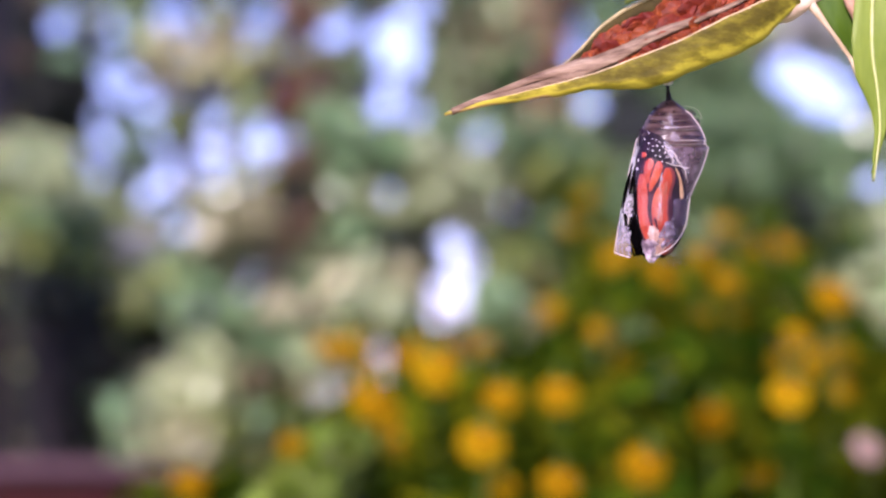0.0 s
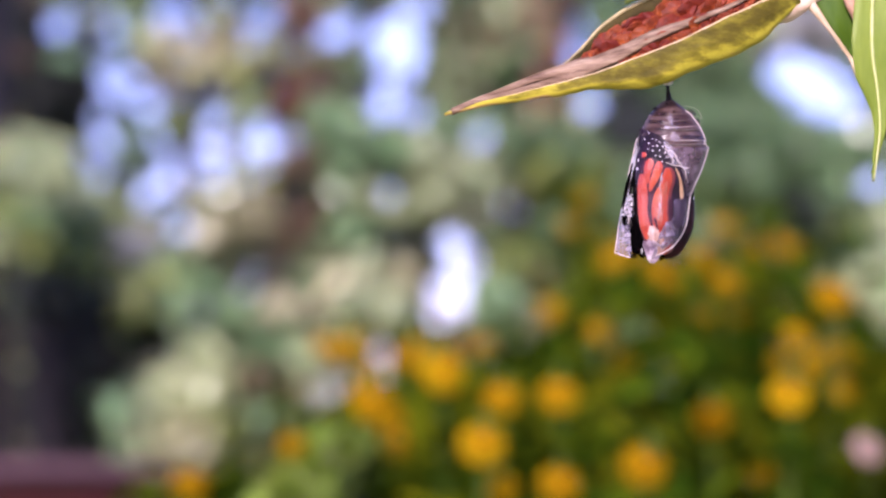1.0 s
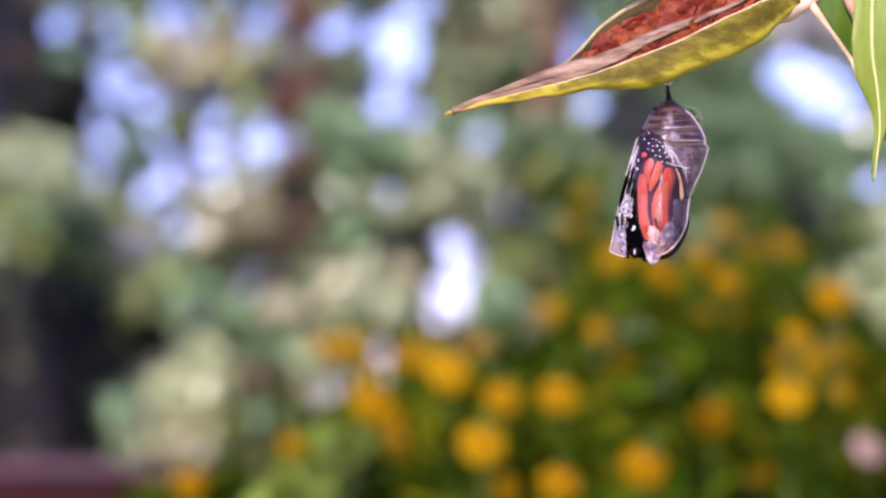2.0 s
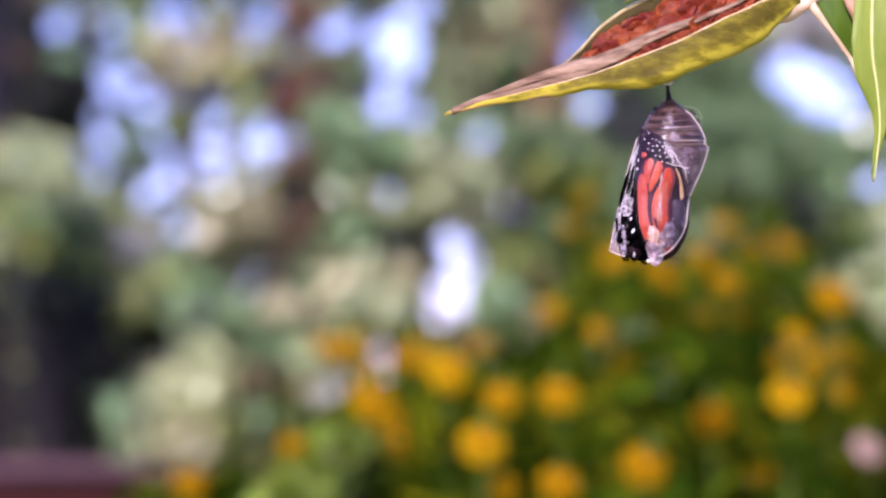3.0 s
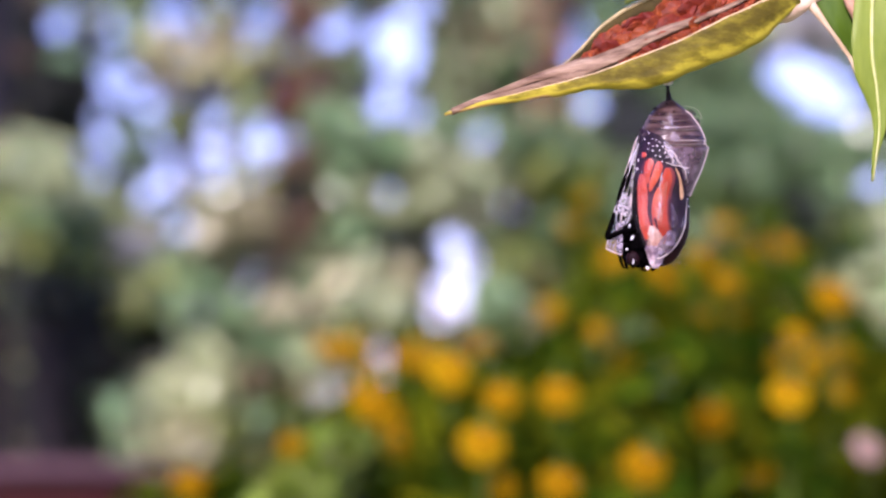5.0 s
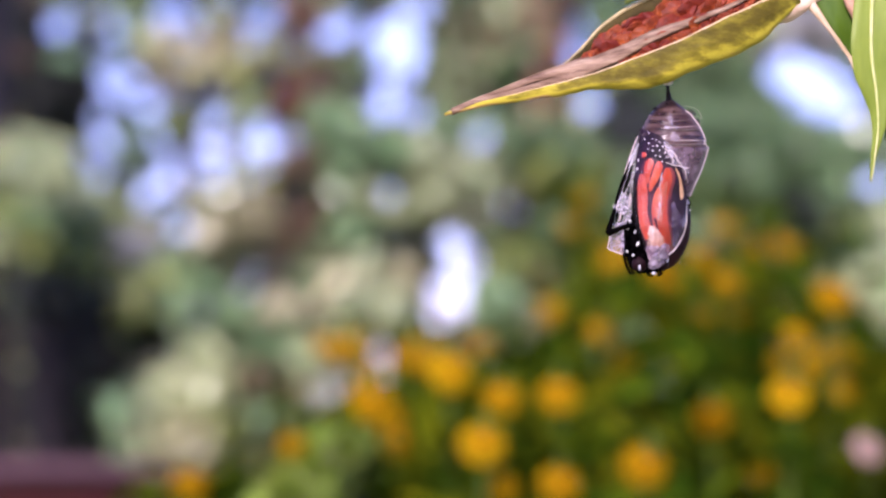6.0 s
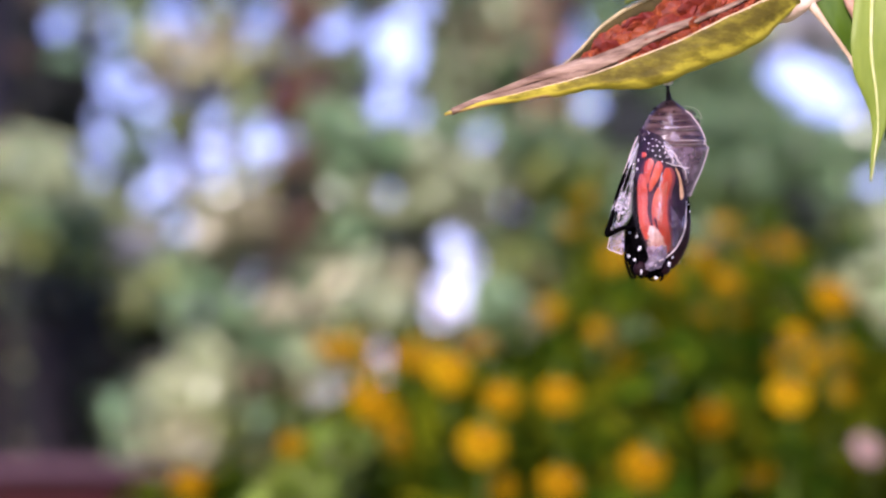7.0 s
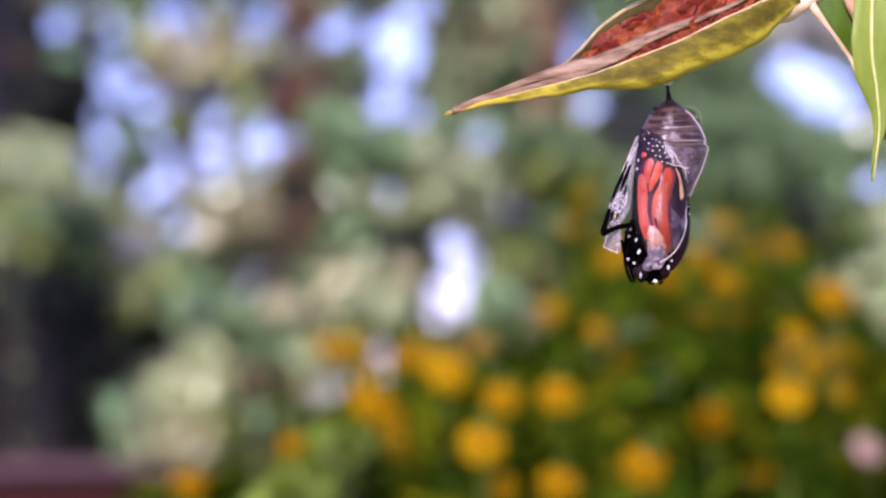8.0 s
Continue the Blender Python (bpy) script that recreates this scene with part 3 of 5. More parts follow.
def garden_tree(x, y, height, reach, girth, seed, label, tones, count, bark, leaf=0.075):
    rng = random.Random(seed)
    tree = root("tree", Vector((x, y, 0)), label, "tree", frame_of=Matrix.Identity(4))
    bm = bmesh.new()
    stem = limb(bm, (x, y, -0.05), (x + rng.uniform(-0.1, 0.1), y, height * 0.8), girth, girth * 0.3, rng, 12, 0.012)
    tips = []
    for i in range(16):
        s = stem[3 + i % 8]
        a = rng.uniform(0, 2 * math.pi)
        e = s + Vector((math.cos(a) * reach * rng.uniform(0.5, 1), math.sin(a) * 0.45, rng.uniform(0.1, 0.6)))
        tips += limb(bm, s, e, girth * 0.28, girth * 0.06, rng, 7, 0.06)[2:]
    part("trunk", bm, bark, tree)
    heart = []
    places = {k: [] for k in tones}
    for _ in range(60):
        h = rng.uniform(0.55, height)
        taper = math.sin(math.pi * min(1, max(0.08, (h - 0.2) / height * 0.95))) ** 0.7
        heart.append(Vector((x + rng.uniform(-1, 1) * reach * taper, y + rng.uniform(-0.35, 0.35), h)))
    heart += tips
    names = list(tones)
    clump_tone = [rng.choices(names, [tones[k] for k in names])[0] for _ in heart]
    for _ in range(count):
        i = rng.randrange(len(heart))
        p = heart[i] + Vector((rng.gauss(0, 0.16), rng.gauss(0, 0.12), rng.gauss(0, 0.14)))
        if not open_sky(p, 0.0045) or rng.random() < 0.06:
            places[clump_tone[i]].append(p)
    for k, pl in places.items():
        if pl:
            ob = leaf_mesh("crown", pl, leaf, 0.5, M_LEAVES[k], rng, "stuff")
            ob.data.transform(Matrix.Translation((-x, -y, 0)))
            ob.parent = tree
    return tree


for args in (
    (-3.0, 5.1, 5.2, 1.3, 0.11, 11, "broad dark-leaved garden tree on the soil", {"D": 3, "G": 3}, 2600, M_BARK),
    (-1.45, 4.9, 4.8, 1.0, 0.07, 12, "garden tree with mixed dark and olive leaves", {"D": 2, "G": 3, "Y": 2}, 2600, M_BARK),
    (-0.297, 4.1, 4.6, 0.8, 0.024, 13, "slim brown-barked garden tree with thin foliage", {"G": 4, "B": 2}, 450, M_TWIG),
    (0.222, 4.1, 4.7, 0.9, 0.021, 14, "slim garden tree with pale brown bark and grey-green leaves", {"G": 5, "S": 1}, 450, M_PALE_BARK),
    (0.555, 5.2, 5.0, 1.0, 0.055, 17, "garden tree with fresh green leaves", {"G": 5, "D": 1}, 2000, M_BARK),
    (1.9, 5.0, 4.6, 1.1, 0.08, 15, "garden tree with dull green leaves", {"G": 5, "D": 1}, 2400, M_BARK),
    (3.3, 5.2, 5.0, 1.2, 0.09, 16, "broad garden tree with green leaves", {"G": 3, "D": 4}, 2200, M_BARK),
):
    garden_tree(*args)


def spray_shrubs():
    """Shrubs and boughs placed to fit the camera's view, the low ones near, the high ones among the trees; sunlit and
    shaded patches are put into their leaf colour.
    """
    for i, (a, b, r, tone) in enumerate(SPRAYS):
        rng = random.Random(100 + i)
        y = 4.35 if b >= 0.14 else (2.9 if a > -0.165 else 2.4) if b >= 0.07 else 3.1 if tone == "D" else 0.74 if tone == "V" else 2.6
        run = y - EYE_Y
        c = Vector((a * run, y, EYE_Z + b * run))
        size = r * run
        # D sprays are leaves painted near-black to stand for shade
        words = {"S": "pale sage-green", "C": "cream-tipped", "Y": "olive-green", "T": "dry tan", "G": "grey-green", "B": "brown", "D": "dark green", "W": "dull green", "V": "fresh green", "P": "skylight-toned white", "R": "rust-brown"}[tone]
        ob = root("shrub", Vector((c.x, c.y, 0.0)), "tall thin shrub with a spray of " + words + " leaves", "shrub", "shrubs before the trees", Matrix.Identity(4))
        bm = bmesh.new()
        top, least = None, 1e9
        for aside in (0.0, 0.08, -0.08, 0.16, -0.16, 0.24, -0.24, 0.32, -0.32):      # the stem is moved aside to clear the openings in the camera's view
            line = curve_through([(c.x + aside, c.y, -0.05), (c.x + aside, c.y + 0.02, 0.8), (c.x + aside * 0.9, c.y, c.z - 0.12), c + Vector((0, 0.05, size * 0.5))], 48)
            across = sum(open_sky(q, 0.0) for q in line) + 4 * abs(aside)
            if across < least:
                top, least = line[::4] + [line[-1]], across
        tube(top, [(0.007 if y > 4 else 0.0035) * (1 - 0.06 * k) for k in range(len(top))], 9, bm)
        for _ in range(7):
            limb(bm, top[rng.randrange(9, 13)], c + Vector((rng.gauss(0, size * 0.6), rng.gauss(0, 0.06), rng.gauss(0, size * 0.6))), 0.004, 0.002, rng, 5, 0.05)
        part("stem", bm, M_TWIG if y > 4 else M_BARK, ob)
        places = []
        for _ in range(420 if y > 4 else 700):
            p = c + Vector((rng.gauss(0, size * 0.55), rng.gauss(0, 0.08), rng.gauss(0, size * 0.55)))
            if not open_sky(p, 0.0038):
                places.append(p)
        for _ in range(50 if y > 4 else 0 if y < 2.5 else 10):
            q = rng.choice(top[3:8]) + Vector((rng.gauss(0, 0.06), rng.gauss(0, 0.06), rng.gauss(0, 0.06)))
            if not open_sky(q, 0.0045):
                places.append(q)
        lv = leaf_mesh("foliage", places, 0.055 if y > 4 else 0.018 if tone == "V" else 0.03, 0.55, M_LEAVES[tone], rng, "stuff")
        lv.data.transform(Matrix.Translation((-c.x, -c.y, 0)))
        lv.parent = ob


spray_shrubs()


def dark_trunk():
    rng = random.Random(3)
    tree = root("tree", Vector((-0.70, 2.62, 0)), "large tree with rough, nearly black bark", "tree", frame_of=Matrix.Identity(4))
    bm = bmesh.new()
    pts = [Vector((-0.70 + 0.012 * math.sin(i * 0.9), 2.62, -0.05 + 0.28 * i)) for i in range(19)]
    tube(pts, [0.16 * math.exp(-i * 0.8) + 0.098 - 0.003 * i for i in range(19)], 18, bm)
    for v in bm.verts:
        k = 1 + 0.10 * noise.noise(Vector((v.co.x * 30, v.co.y * 30, v.co.z * 5)))
        ax = Vector((-0.70, 2.62, v.co.z))
        v.co = ax + (v.co - ax) * k
    tips = []
    for i in range(14):
        s = pts[12 + i % 7]
        a = i * 2.4
        tips += limb(bm, s, s + Vector((math.cos(a) * 0.9, math.sin(a) * 0.9, 0.7)), 0.035, 0.008, rng, 7, 0.05)[2:]
    part("trunk", bm, M_BARK, tree)
    places = [t + Vector((rng.gauss(0, 0.25), rng.gauss(0, 0.25), rng.gauss(0, 0.2))) for t in tips for _ in range(16)]
    lv = leaf_mesh("crown", places, 0.10, 0.5, M_LEAVES["D"], rng, "stuff")
    lv.data.transform(Matrix.Translation((0.70, -2.62, 0)))
    lv.parent = tree


dark_trunk()


def plank(bm, x0, x1, y0, y1, z0, z1, r=0.006):
    one = bmesh.new()
    bmesh.ops.create_cube(one, size=1)
    for v in one.verts:
        v.co = Vector(((x0 + x1) / 2 + v.co.x * (x1 - x0), (y0 + y1) / 2 + v.co.y * (y1 - y0), (z0 + z1) / 2 + v.co.z * (z1 - z0)))
    bmesh.ops.bevel(one, geom=one.edges[:], offset=r, segments=2, affect="EDGES")
    me = bpy.data.meshes.new("join")
    one.to_mesh(me)
    one.free()
    bm.from_mesh(me)
    bpy.data.meshes.remove(me)


def railing():
    ob = root("railing", Vector((-1.5, 2.05, 0)), "red-stained wooden garden railing, its cap painted paler as sunlit", "railing", frame_of=Matrix.Identity(4))
    bm = bmesh.new()
    plank(bm, -2.9, -0.29, 1.99, 2.10, 1.158, 1.184, 0.010)
    part("cap_rail", bm, M_CAP, ob, "pinkish cap rail, painted paler as sunlit")
    bm = bmesh.new()
    plank(bm, -2.88, -0.30, 2.02, 2.06, 0.99, 1.156)
    part("top_rail", bm, M_RAIL, ob)
    bm = bmesh.new()
    plank(bm, -2.88, -0.30, 2.02, 2.06, 0.12, 0.22)
    part("bottom_rail", bm, M_RAIL, ob)
    for x in (-2.85, -1.6, -0.36):
        bm = bmesh.new()
        plank(bm, x - 0.045, x + 0.045, 2.062, 2.15, -0.05, 1.156)
        part("post", bm, M_RAIL, ob)
    for i in range(20):
        bm = bmesh.new()
        x = -2.75 + i * 0.122
        plank(bm, x - 0.02, x + 0.02, 2.025, 2.055, 0.224, 0.988, 0.003)
        part("baluster", bm, M_RAIL, ob)


railing()


# ---------------------------------------------------------------- marigolds
FLOWERS = [(0.234, 0.88, 1.298),
    (0.166, 0.635, 1.235),
    (0.142, 0.736, 1.225),
    (0.092, 0.588, 1.202),
    (0.061, 0.735, 1.237),
    (0.033, 0.785, 1.236),
    (0.018, 0.587, 1.212),
    (-0.0, 0.684, 1.247),
    (-0.035, 0.685, 1.232),
    (-0.027, 0.838, 1.211),
    (0.056, 0.639, 1.192),
    (0.03, 0.739, 1.187),
    (0.19, 0.889, 1.195),
    (0.173, 1.031, 1.292),
    (0.105, 1.032, 1.285),
    (0.083, 1.231, 1.31),
    (0.155, 1.128, 1.337),
    (0.136, 1.327, 1.357),
    (0.244, 1.424, 1.395),
    (0.277, 1.326, 1.371),
    (0.258, 0.983, 1.267),
    (0.238, 1.032, 1.282),
    (0.249, 0.935, 1.244),
    (-0.073, 1.133, 1.278),
    (-0.014, 1.133, 1.282),
    (0.029, 1.233, 1.284),
    (-0.146, 0.84, 1.187),
    (-0.093, 0.938, 1.21)]
FLOWERS += [(-0.063, 1.132, 1.284),
    (-0.091, 1.233, 1.285),
    (-0.008, 0.834, 1.256),
    (-0.047, 0.835, 1.238),
    (-0.029, 0.786, 1.225),
    (-0.047, 0.935, 1.251),
    (0.237, 1.226, 1.358),
    (0.236, 1.327, 1.356),
    (0.15, 1.326, 1.366),
    (0.244, 1.134, 1.268),
    (0.249, 1.034, 1.263),
    (0.212, 1.131, 1.3)]

# smaller heads further back and among the leaves
FLOWERS += [(0.140, 0.980, 1.320), (0.121, 1.100, 1.339), (0.200, 1.100, 1.323), (0.240, 1.250, 1.353),
    (0.261, 1.200, 1.356), (0.225, 1.300, 1.383), (0.124, 1.450, 1.423), (-0.068, 1.000, 1.270),
    (-0.054, 1.020, 1.269), (-0.016, 1.000, 1.274), (-0.025, 0.950, 1.264), (0.248, 0.950, 1.268),
    (0.002, 0.970, 1.268), (0.121, 1.000, 1.263), (0.243, 1.000, 1.241),
    (0.121, 1.500, 1.422), (0.114, 1.500, 1.401), (0.132, 1.400, 1.381), (0.194, 1.200, 1.348), (0.164, 1.050, 1.317)]


def flower_meshes():
    rng = random.Random(21)
    bm = bmesh.new()
    for ring, (n, r0, r1, z) in enumerate(((13, 0.004, 0.0135, 0.001), (12, 0.003, 0.0115, 0.0035), (9, 0.002, 0.008, 0.006))):
        for k in range(n):
            a = 2 * math.pi * (k + 0.5 * ring) / n + rng.uniform(-0.08, 0.08)
            ca, sa = math.cos(a), math.sin(a)
            w = r1 * 0.30
            rows = []
            for t, ww, zz in ((0, 0.35, 0), (0.5, 1, 0.0014), (0.85, 0.95, 0.0006), (1, 0.4, -0.001)):
                r = r0 + (r1 - r0) * t
                rows.append([bm.verts.new((ca * r - sa * w * ww * q, sa * r + ca * w * ww * q, z + zz - 0.0008 * abs(q))) for q in (-1, 0, 1)])
            for a_, b_ in zip(rows, rows[1:]):
                for j in range(2):
                    bm.faces.new((a_[j], a_[j + 1], b_[j + 1], b_[j]))
    petals = bpy.data.meshes.new("petals")
    bm.to_mesh(petals)
    petals.materials.append(M_PETAL)
    bm.free()
    bm = blob(Vector((0, 0, 0.005)), 45, 45, 35, 0.35, 6, seg=14, rings=9)
    disc = bpy.data.meshes.new("disc")
    bm.to_mesh(disc)
    disc.materials.append(M_DISC)
    bm.free()
    return petals, disc


PETALS, DISC = flower_meshes()


HALF_HIDDEN = (9, 12, 13, 14, 15, 25, 27, 29, 31, 34, 35, 36, 38, 41, 43, 46, 53, 54, 55, 56, 57, 58, 59)
# holes cut in the foliage along the camera's sight lines, through which paler shrubs show
THIN = [(0.270, 2.6, 1.357, 0.032), (0.306, 2.6, 1.285, 0.03), (0.215, 2.6, 1.335, 0.024), (-0.168, 2.6, 1.277, 0.035), (-0.087, 2.6, 1.313, 0.03), (0.545, 2.6, 1.33, 0.03)]


def before_flower(p):
    """True where a leaf at p would hide a flower head or a hole from the camera."""
    for x, y, z, r in THIN:
        k = (y - EYE_Y) / (p[1] - EYE_Y)
        if (p[0] * k - x) ** 2 + ((p[2] - EYE_Z) * k + EYE_Z - z) ** 2 < r * r:
            return True
    for i, f in enumerate(FLOWERS + [(0.235, 0.789, 1.208)]):
        if i in HALF_HIDDEN and noise.noise(Vector(p) * 40) > 0.22:
            continue
        if p[1] < f[1] + 0.01:
            k = (f[1] - EYE_Y) / (p[1] - EYE_Y)
            if (p[0] * k - f[0]) ** 2 + ((p[2] - EYE_Z) * k + EYE_Z - f[2]) ** 2 < 0.016 ** 2:
                return True
    return False


def marigold(i, p):
    rng = random.Random(300 + i)
    p = Vector(p)
    foot = Vector((p.x * 0.9 + rng.uniform(-0.05, 0.05), p.y + rng.uniform(0.0, 0.12), 0))
    ob = root("marigold_stem", foot, "orange-yellow marigold in flower on a leafy green stem", "flower", "marigolds in the bush", Matrix.Identity(4))
    bm = bmesh.new()
    pts = [foot + Vector((0, 0, -0.03)), foot.lerp(p, 0.5) + Vector((rng.uniform(-0.02, 0.02), rng.uniform(-0.02, 0.02), 0.05)), p - Vector((0, 0, 0.03)), p]
    line = curve_through(pts, 14)
    tube(line, [0.0026 - 0.0014 * k / 13 for k in range(14)], 6, bm)
    part("stem", bm, M_HERB_STEM, ob)
    places = []
    for k in range(64):
        q = line[rng.randrange(3, 13)]
        places.append(q + Vector((rng.gauss(0, 0.016), rng.gauss(0, 0.018), rng.gauss(0, 0.015) - 0.03)))
    places = [q for q in places if not before_flower(q)]
    lv = leaf_mesh("foliage", places, 0.032, 0.28, M_HERB, rng, "stuff")
    lv.data.transform(Matrix.Translation(-foot))
    lv.parent = ob
    head = new("flower_head", PETALS)
    head.parent = ob
    face = Vector((rng.gauss(0, 0.25), -1.0 + rng.gauss(0, 0.15), 0.5)).normalized()
    s = rng.uniform(0.74, 0.88) if i < 12 or i in (26, 40, 42) else rng.uniform(0.60, 0.76)
    head.matrix_basis = Matrix.Translation(p - foot) @ face.to_track_quat("Z", "Y").to_matrix().to_4x4() @ Matrix.Scale(s, 4)
    heart = new("disc", DISC)
    heart.parent = head
    return ob


MARIGOLDS = [marigold(i, p) for i, p in enumerate(FLOWERS)]


def pinkish_flowers():
    """Two pale pinkish heads at the edge of the bush, added in place of an unidentified pink blur."""
    for dx, dy, dz in ((0.045, -0.1, 0.013), (0.082, -0.05, 0.012)):
        ob = copy_thing(MARIGOLDS[12], Matrix.Translation(Vector(MARIGOLDS[12].location) + Vector((dx, dy, dz))))
        ob.name = "withered_flower"
        tagged(ob, "pale pinkish flower on a leafy green stem, added for a pink blur", "flower", "marigolds in the bush")
        for o in ob.children_recursive:
            if o.name.startswith(("flower_head", "disc")):
                o.data = o.data.copy()
                o.data.materials[0] = M_PINKISH


pinkish_flowers()


def marigold_bush():
    """The leafy mass between the flowers."""
    rng = random.Random(44)
    places = []
    while len(places) < 17000:
        x, y = rng.uniform(-0.34, 0.80), rng.uniform(0.68, 1.85)
        edge = 1 + 0.25 * noise.noise(Vector((x * 5, y * 5, 8)))
        if ((x - 0.22) / 0.56) ** 2 + ((y - 1.25) / 0.58) ** 2 > edge:
            continue
        r = y - EYE_Y
        a = x / r
        top = EYE_Z + r * float(np.interp(a, (-0.16, -0.12, -0.07, 0.0, 0.05, 0.09, 0.15, 0.19, 0.25, 0.4), (-0.06, -0.03, -0.01, 0.012, 0.035, 0.072, 0.078, 0.052, 0.012, 0.0)))
        top += 0.03 * noise.noise(Vector((x * 14, y * 14, 0)))
        if top > EYE_Z + 0.25:
            continue
        z = top - rng.random() ** 1.4 * 0.55
        if z > 0.5 and not before_flower((x, y, z)) and noise.noise(Vector((x * 11, y * 11, z * 11))) > 0.0:
            places.append((x, y, z))
    for _ in range(2500):
        a, r = rng.uniform(0, 2 * math.pi), math.sqrt(rng.random())
        places.append((0.22 + 0.52 * r * math.cos(a), 1.25 + 0.54 * r * math.sin(a), rng.uniform(0.02, 0.6)))
    ob = leaf_mesh("marigold_foliage", places, 0.036, 0.30, M_HERB, rng)
    tagged(ob, "dense feathery green marigold foliage on the soil", "foliage", kind="stuff")


marigold_bush()

# ---------------------------------------------------------------- milkweed plant with its open pod
HOOK = at(1183, 147)
plant = root("milkweed_plant", at(1640, -30, 60), "milkweed plant with narrow leaves and a split seed pod", "plant")


def milkweed_stem():
    foot = SPRIG.inverted() @ Vector((0.16, 0.03, -0.02))
    line = curve_through([foot, at(1900, 2500, 120), at(1690, 700, 90), at(1640, -30, 60), at(1560, -330, 50), at(1540, -700, 50)], 40)
    part("stem", tube(line, [40 * T - 0.00006 * k for k in range(40)], 12), M_STEM, plant)
    line = curve_through([at(1626, -36, 60), at(1520, -90, 20), at(1500, -20, 0), at(1516, 25, -2), at(1540, 70, -4)], 12)
    part("leaf_stalk", tube(line, [11 * T] * 12, 10), M_STEM, plant, "pinkish leaf stalk")


milkweed_stem()

# x, back rim, front rim, keel, half depth
POD = ((787, 200, 201, 203, 2), (850, 172, 181, 188, 10), (900, 151, 170, 180, 18), (950, 131, 158, 173, 26), (1000, 114, 146, 166, 36),
       (1030, 86, 138, 160, 44), (1060, 51, 129, 156, 52), (1100, 22, 114, 156, 60), (1150, -4, 95, 155, 68), (1200, -28, 75, 136, 72),
       (1250, -46, 50, 114, 70), (1300, -58, 26, 97, 62), (1350, -58, 3, 70, 48), (1385, -45, -8, 32, 30), (1415, -14, -4, 6, 14))
# x, upper edge, lower edge of the pale ridge between the seeds
RIDGE = ((800, 195, 200), (850, 173, 181), (900, 153, 170), (950, 133, 158), (1000, 116, 147), (1020, 109, 141), (1050, 101, 128), (1100, 82, 106),
         (1150, 58, 75), (1200, 43, 52), (1250, 27, 32), (1300, 8, 11), (1340, -12, -9))


def seed_pod():
    rows = []
    n, m = 72, 13
    for i in range(n):
        x = 787 + (1415 - 787) * i / (n - 1)
        db, df, dk, w = (along(POD, x, k) for k in (1, 2, 3, 4))
        dk += 3.0 * noise.noise(Vector((x * 0.035, 0, 0))) * min(1, (dk - df) / 20)
        df += 1.2 * noise.noise(Vector((x * 0.03, 5, 0)))
        row = []
        for j in range(m):
            t = math.pi / 2 * j / (m - 1)
            row.append(at(x, db + (dk - db) * math.sin(t), w * math.cos(t) ** 0.8))
        for j in range(m - 2, -1, -1):
            t = math.pi / 2 * j / (m - 1)
            lump = 3 * noise.noise(Vector((x * 0.02, t * 3, 7))) * math.sin(t) * min(1, w / 40)
            row.append(at(x, df + (dk - df) * math.sin(t), -w * math.cos(t) ** 0.17 * (1 + 0.10 * math.sin(t)) + lump))
        rows.append(row)
    shape = sheet(rows)
    uv = shape.loops.layers.uv.new("along")
    shape.verts.index_update()
    for f in shape.faces:
        for lp in f.loops:
            i, j = divmod(lp.vert.index, 2 * m - 1)
            lp[uv].uv = (i / (n - 1), abs(j - (m - 1)) / (m - 1))
    husk = part("seed_pod", shape, [M_HUSK, M_HUSK_IN_SHADE, M_RIM], plant, "yellow-green split pod with a cream rim", HOOK)
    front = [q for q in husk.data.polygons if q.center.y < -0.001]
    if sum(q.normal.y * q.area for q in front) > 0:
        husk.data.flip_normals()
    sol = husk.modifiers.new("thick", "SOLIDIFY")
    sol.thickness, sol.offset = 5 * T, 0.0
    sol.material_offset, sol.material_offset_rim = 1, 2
    for side, mat_k in ((0, 1), (1, 2)):
        pts, rad = [], []
        for i in range(50):
            x = 792 + (1400 - 792) * i / 49
            w = along(POD, x, 4)
            pts.append(at(x, along(POD, x, mat_k) + 1.2 * noise.noise(Vector((x * 0.03, 5, 0))) * side, w if side == 0 else -w))
            rad.append(T * ((1.0 + 1.5 * min(1, w / 40)) * (1 + 0.35 * noise.noise(Vector((x * 0.09, 3, 0)))) if side else 1.0 + 3.2 * min(1, max(0, w - 20) / 40)))
        part("rim", tube(pts, rad, 6), M_RIM if side else M_RIM_BACK, husk)
    line = [at(x, along(POD, x, 3) + 3.0 * noise.noise(Vector((x * 0.035, 0, 0))) * min(1, (along(POD, x, 3) - along(POD, x, 2)) / 20) - 0.5, -4) for x in np.linspace(800, 1405, 60)]
    part("keel", tube(line, [T * (0.8 + 1.8 * math.sin(math.pi * k / 59)) for k in range(60)], 6), M_KEEL, husk)
    rows = []
    for i in range(60):
        x = 800 + 540 * i / 59
        a, b = along(RIDGE, x, 1), along(RIDGE, x, 2)
        w = along(POD, x, 4)
        row = []
        for j in range(9):
            t = j / 8
            crease = 4.5 * math.sin(t * 13 + 1.5 * noise.noise(Vector((x * 0.01, 2, 0)))) * min(1, (b - a) / 20)
            row.append(at(x, a + (b - a) * t, 0.45 * w - 1.1 * w * t - 0.32 * w * math.sin(math.pi * t) + crease))
        rows.append(row)
    rdg = part("placenta", sheet(rows), M_PLACENTA, husk, "pale pinkish papery ridge")
    sol = rdg.modifiers.new("thick", "SOLIDIFY")
    sol.thickness, sol.offset = 5 * T, -1.0
    for k, (t, x0, x1) in enumerate(((0.15, 1010, 1180), (0.42, 960, 1230), (0.66, 990, 1300), (0.9, 1040, 1330))):
        pts = []
        for i in range(30):
            x = x0 + (x1 - x0) * i / 29
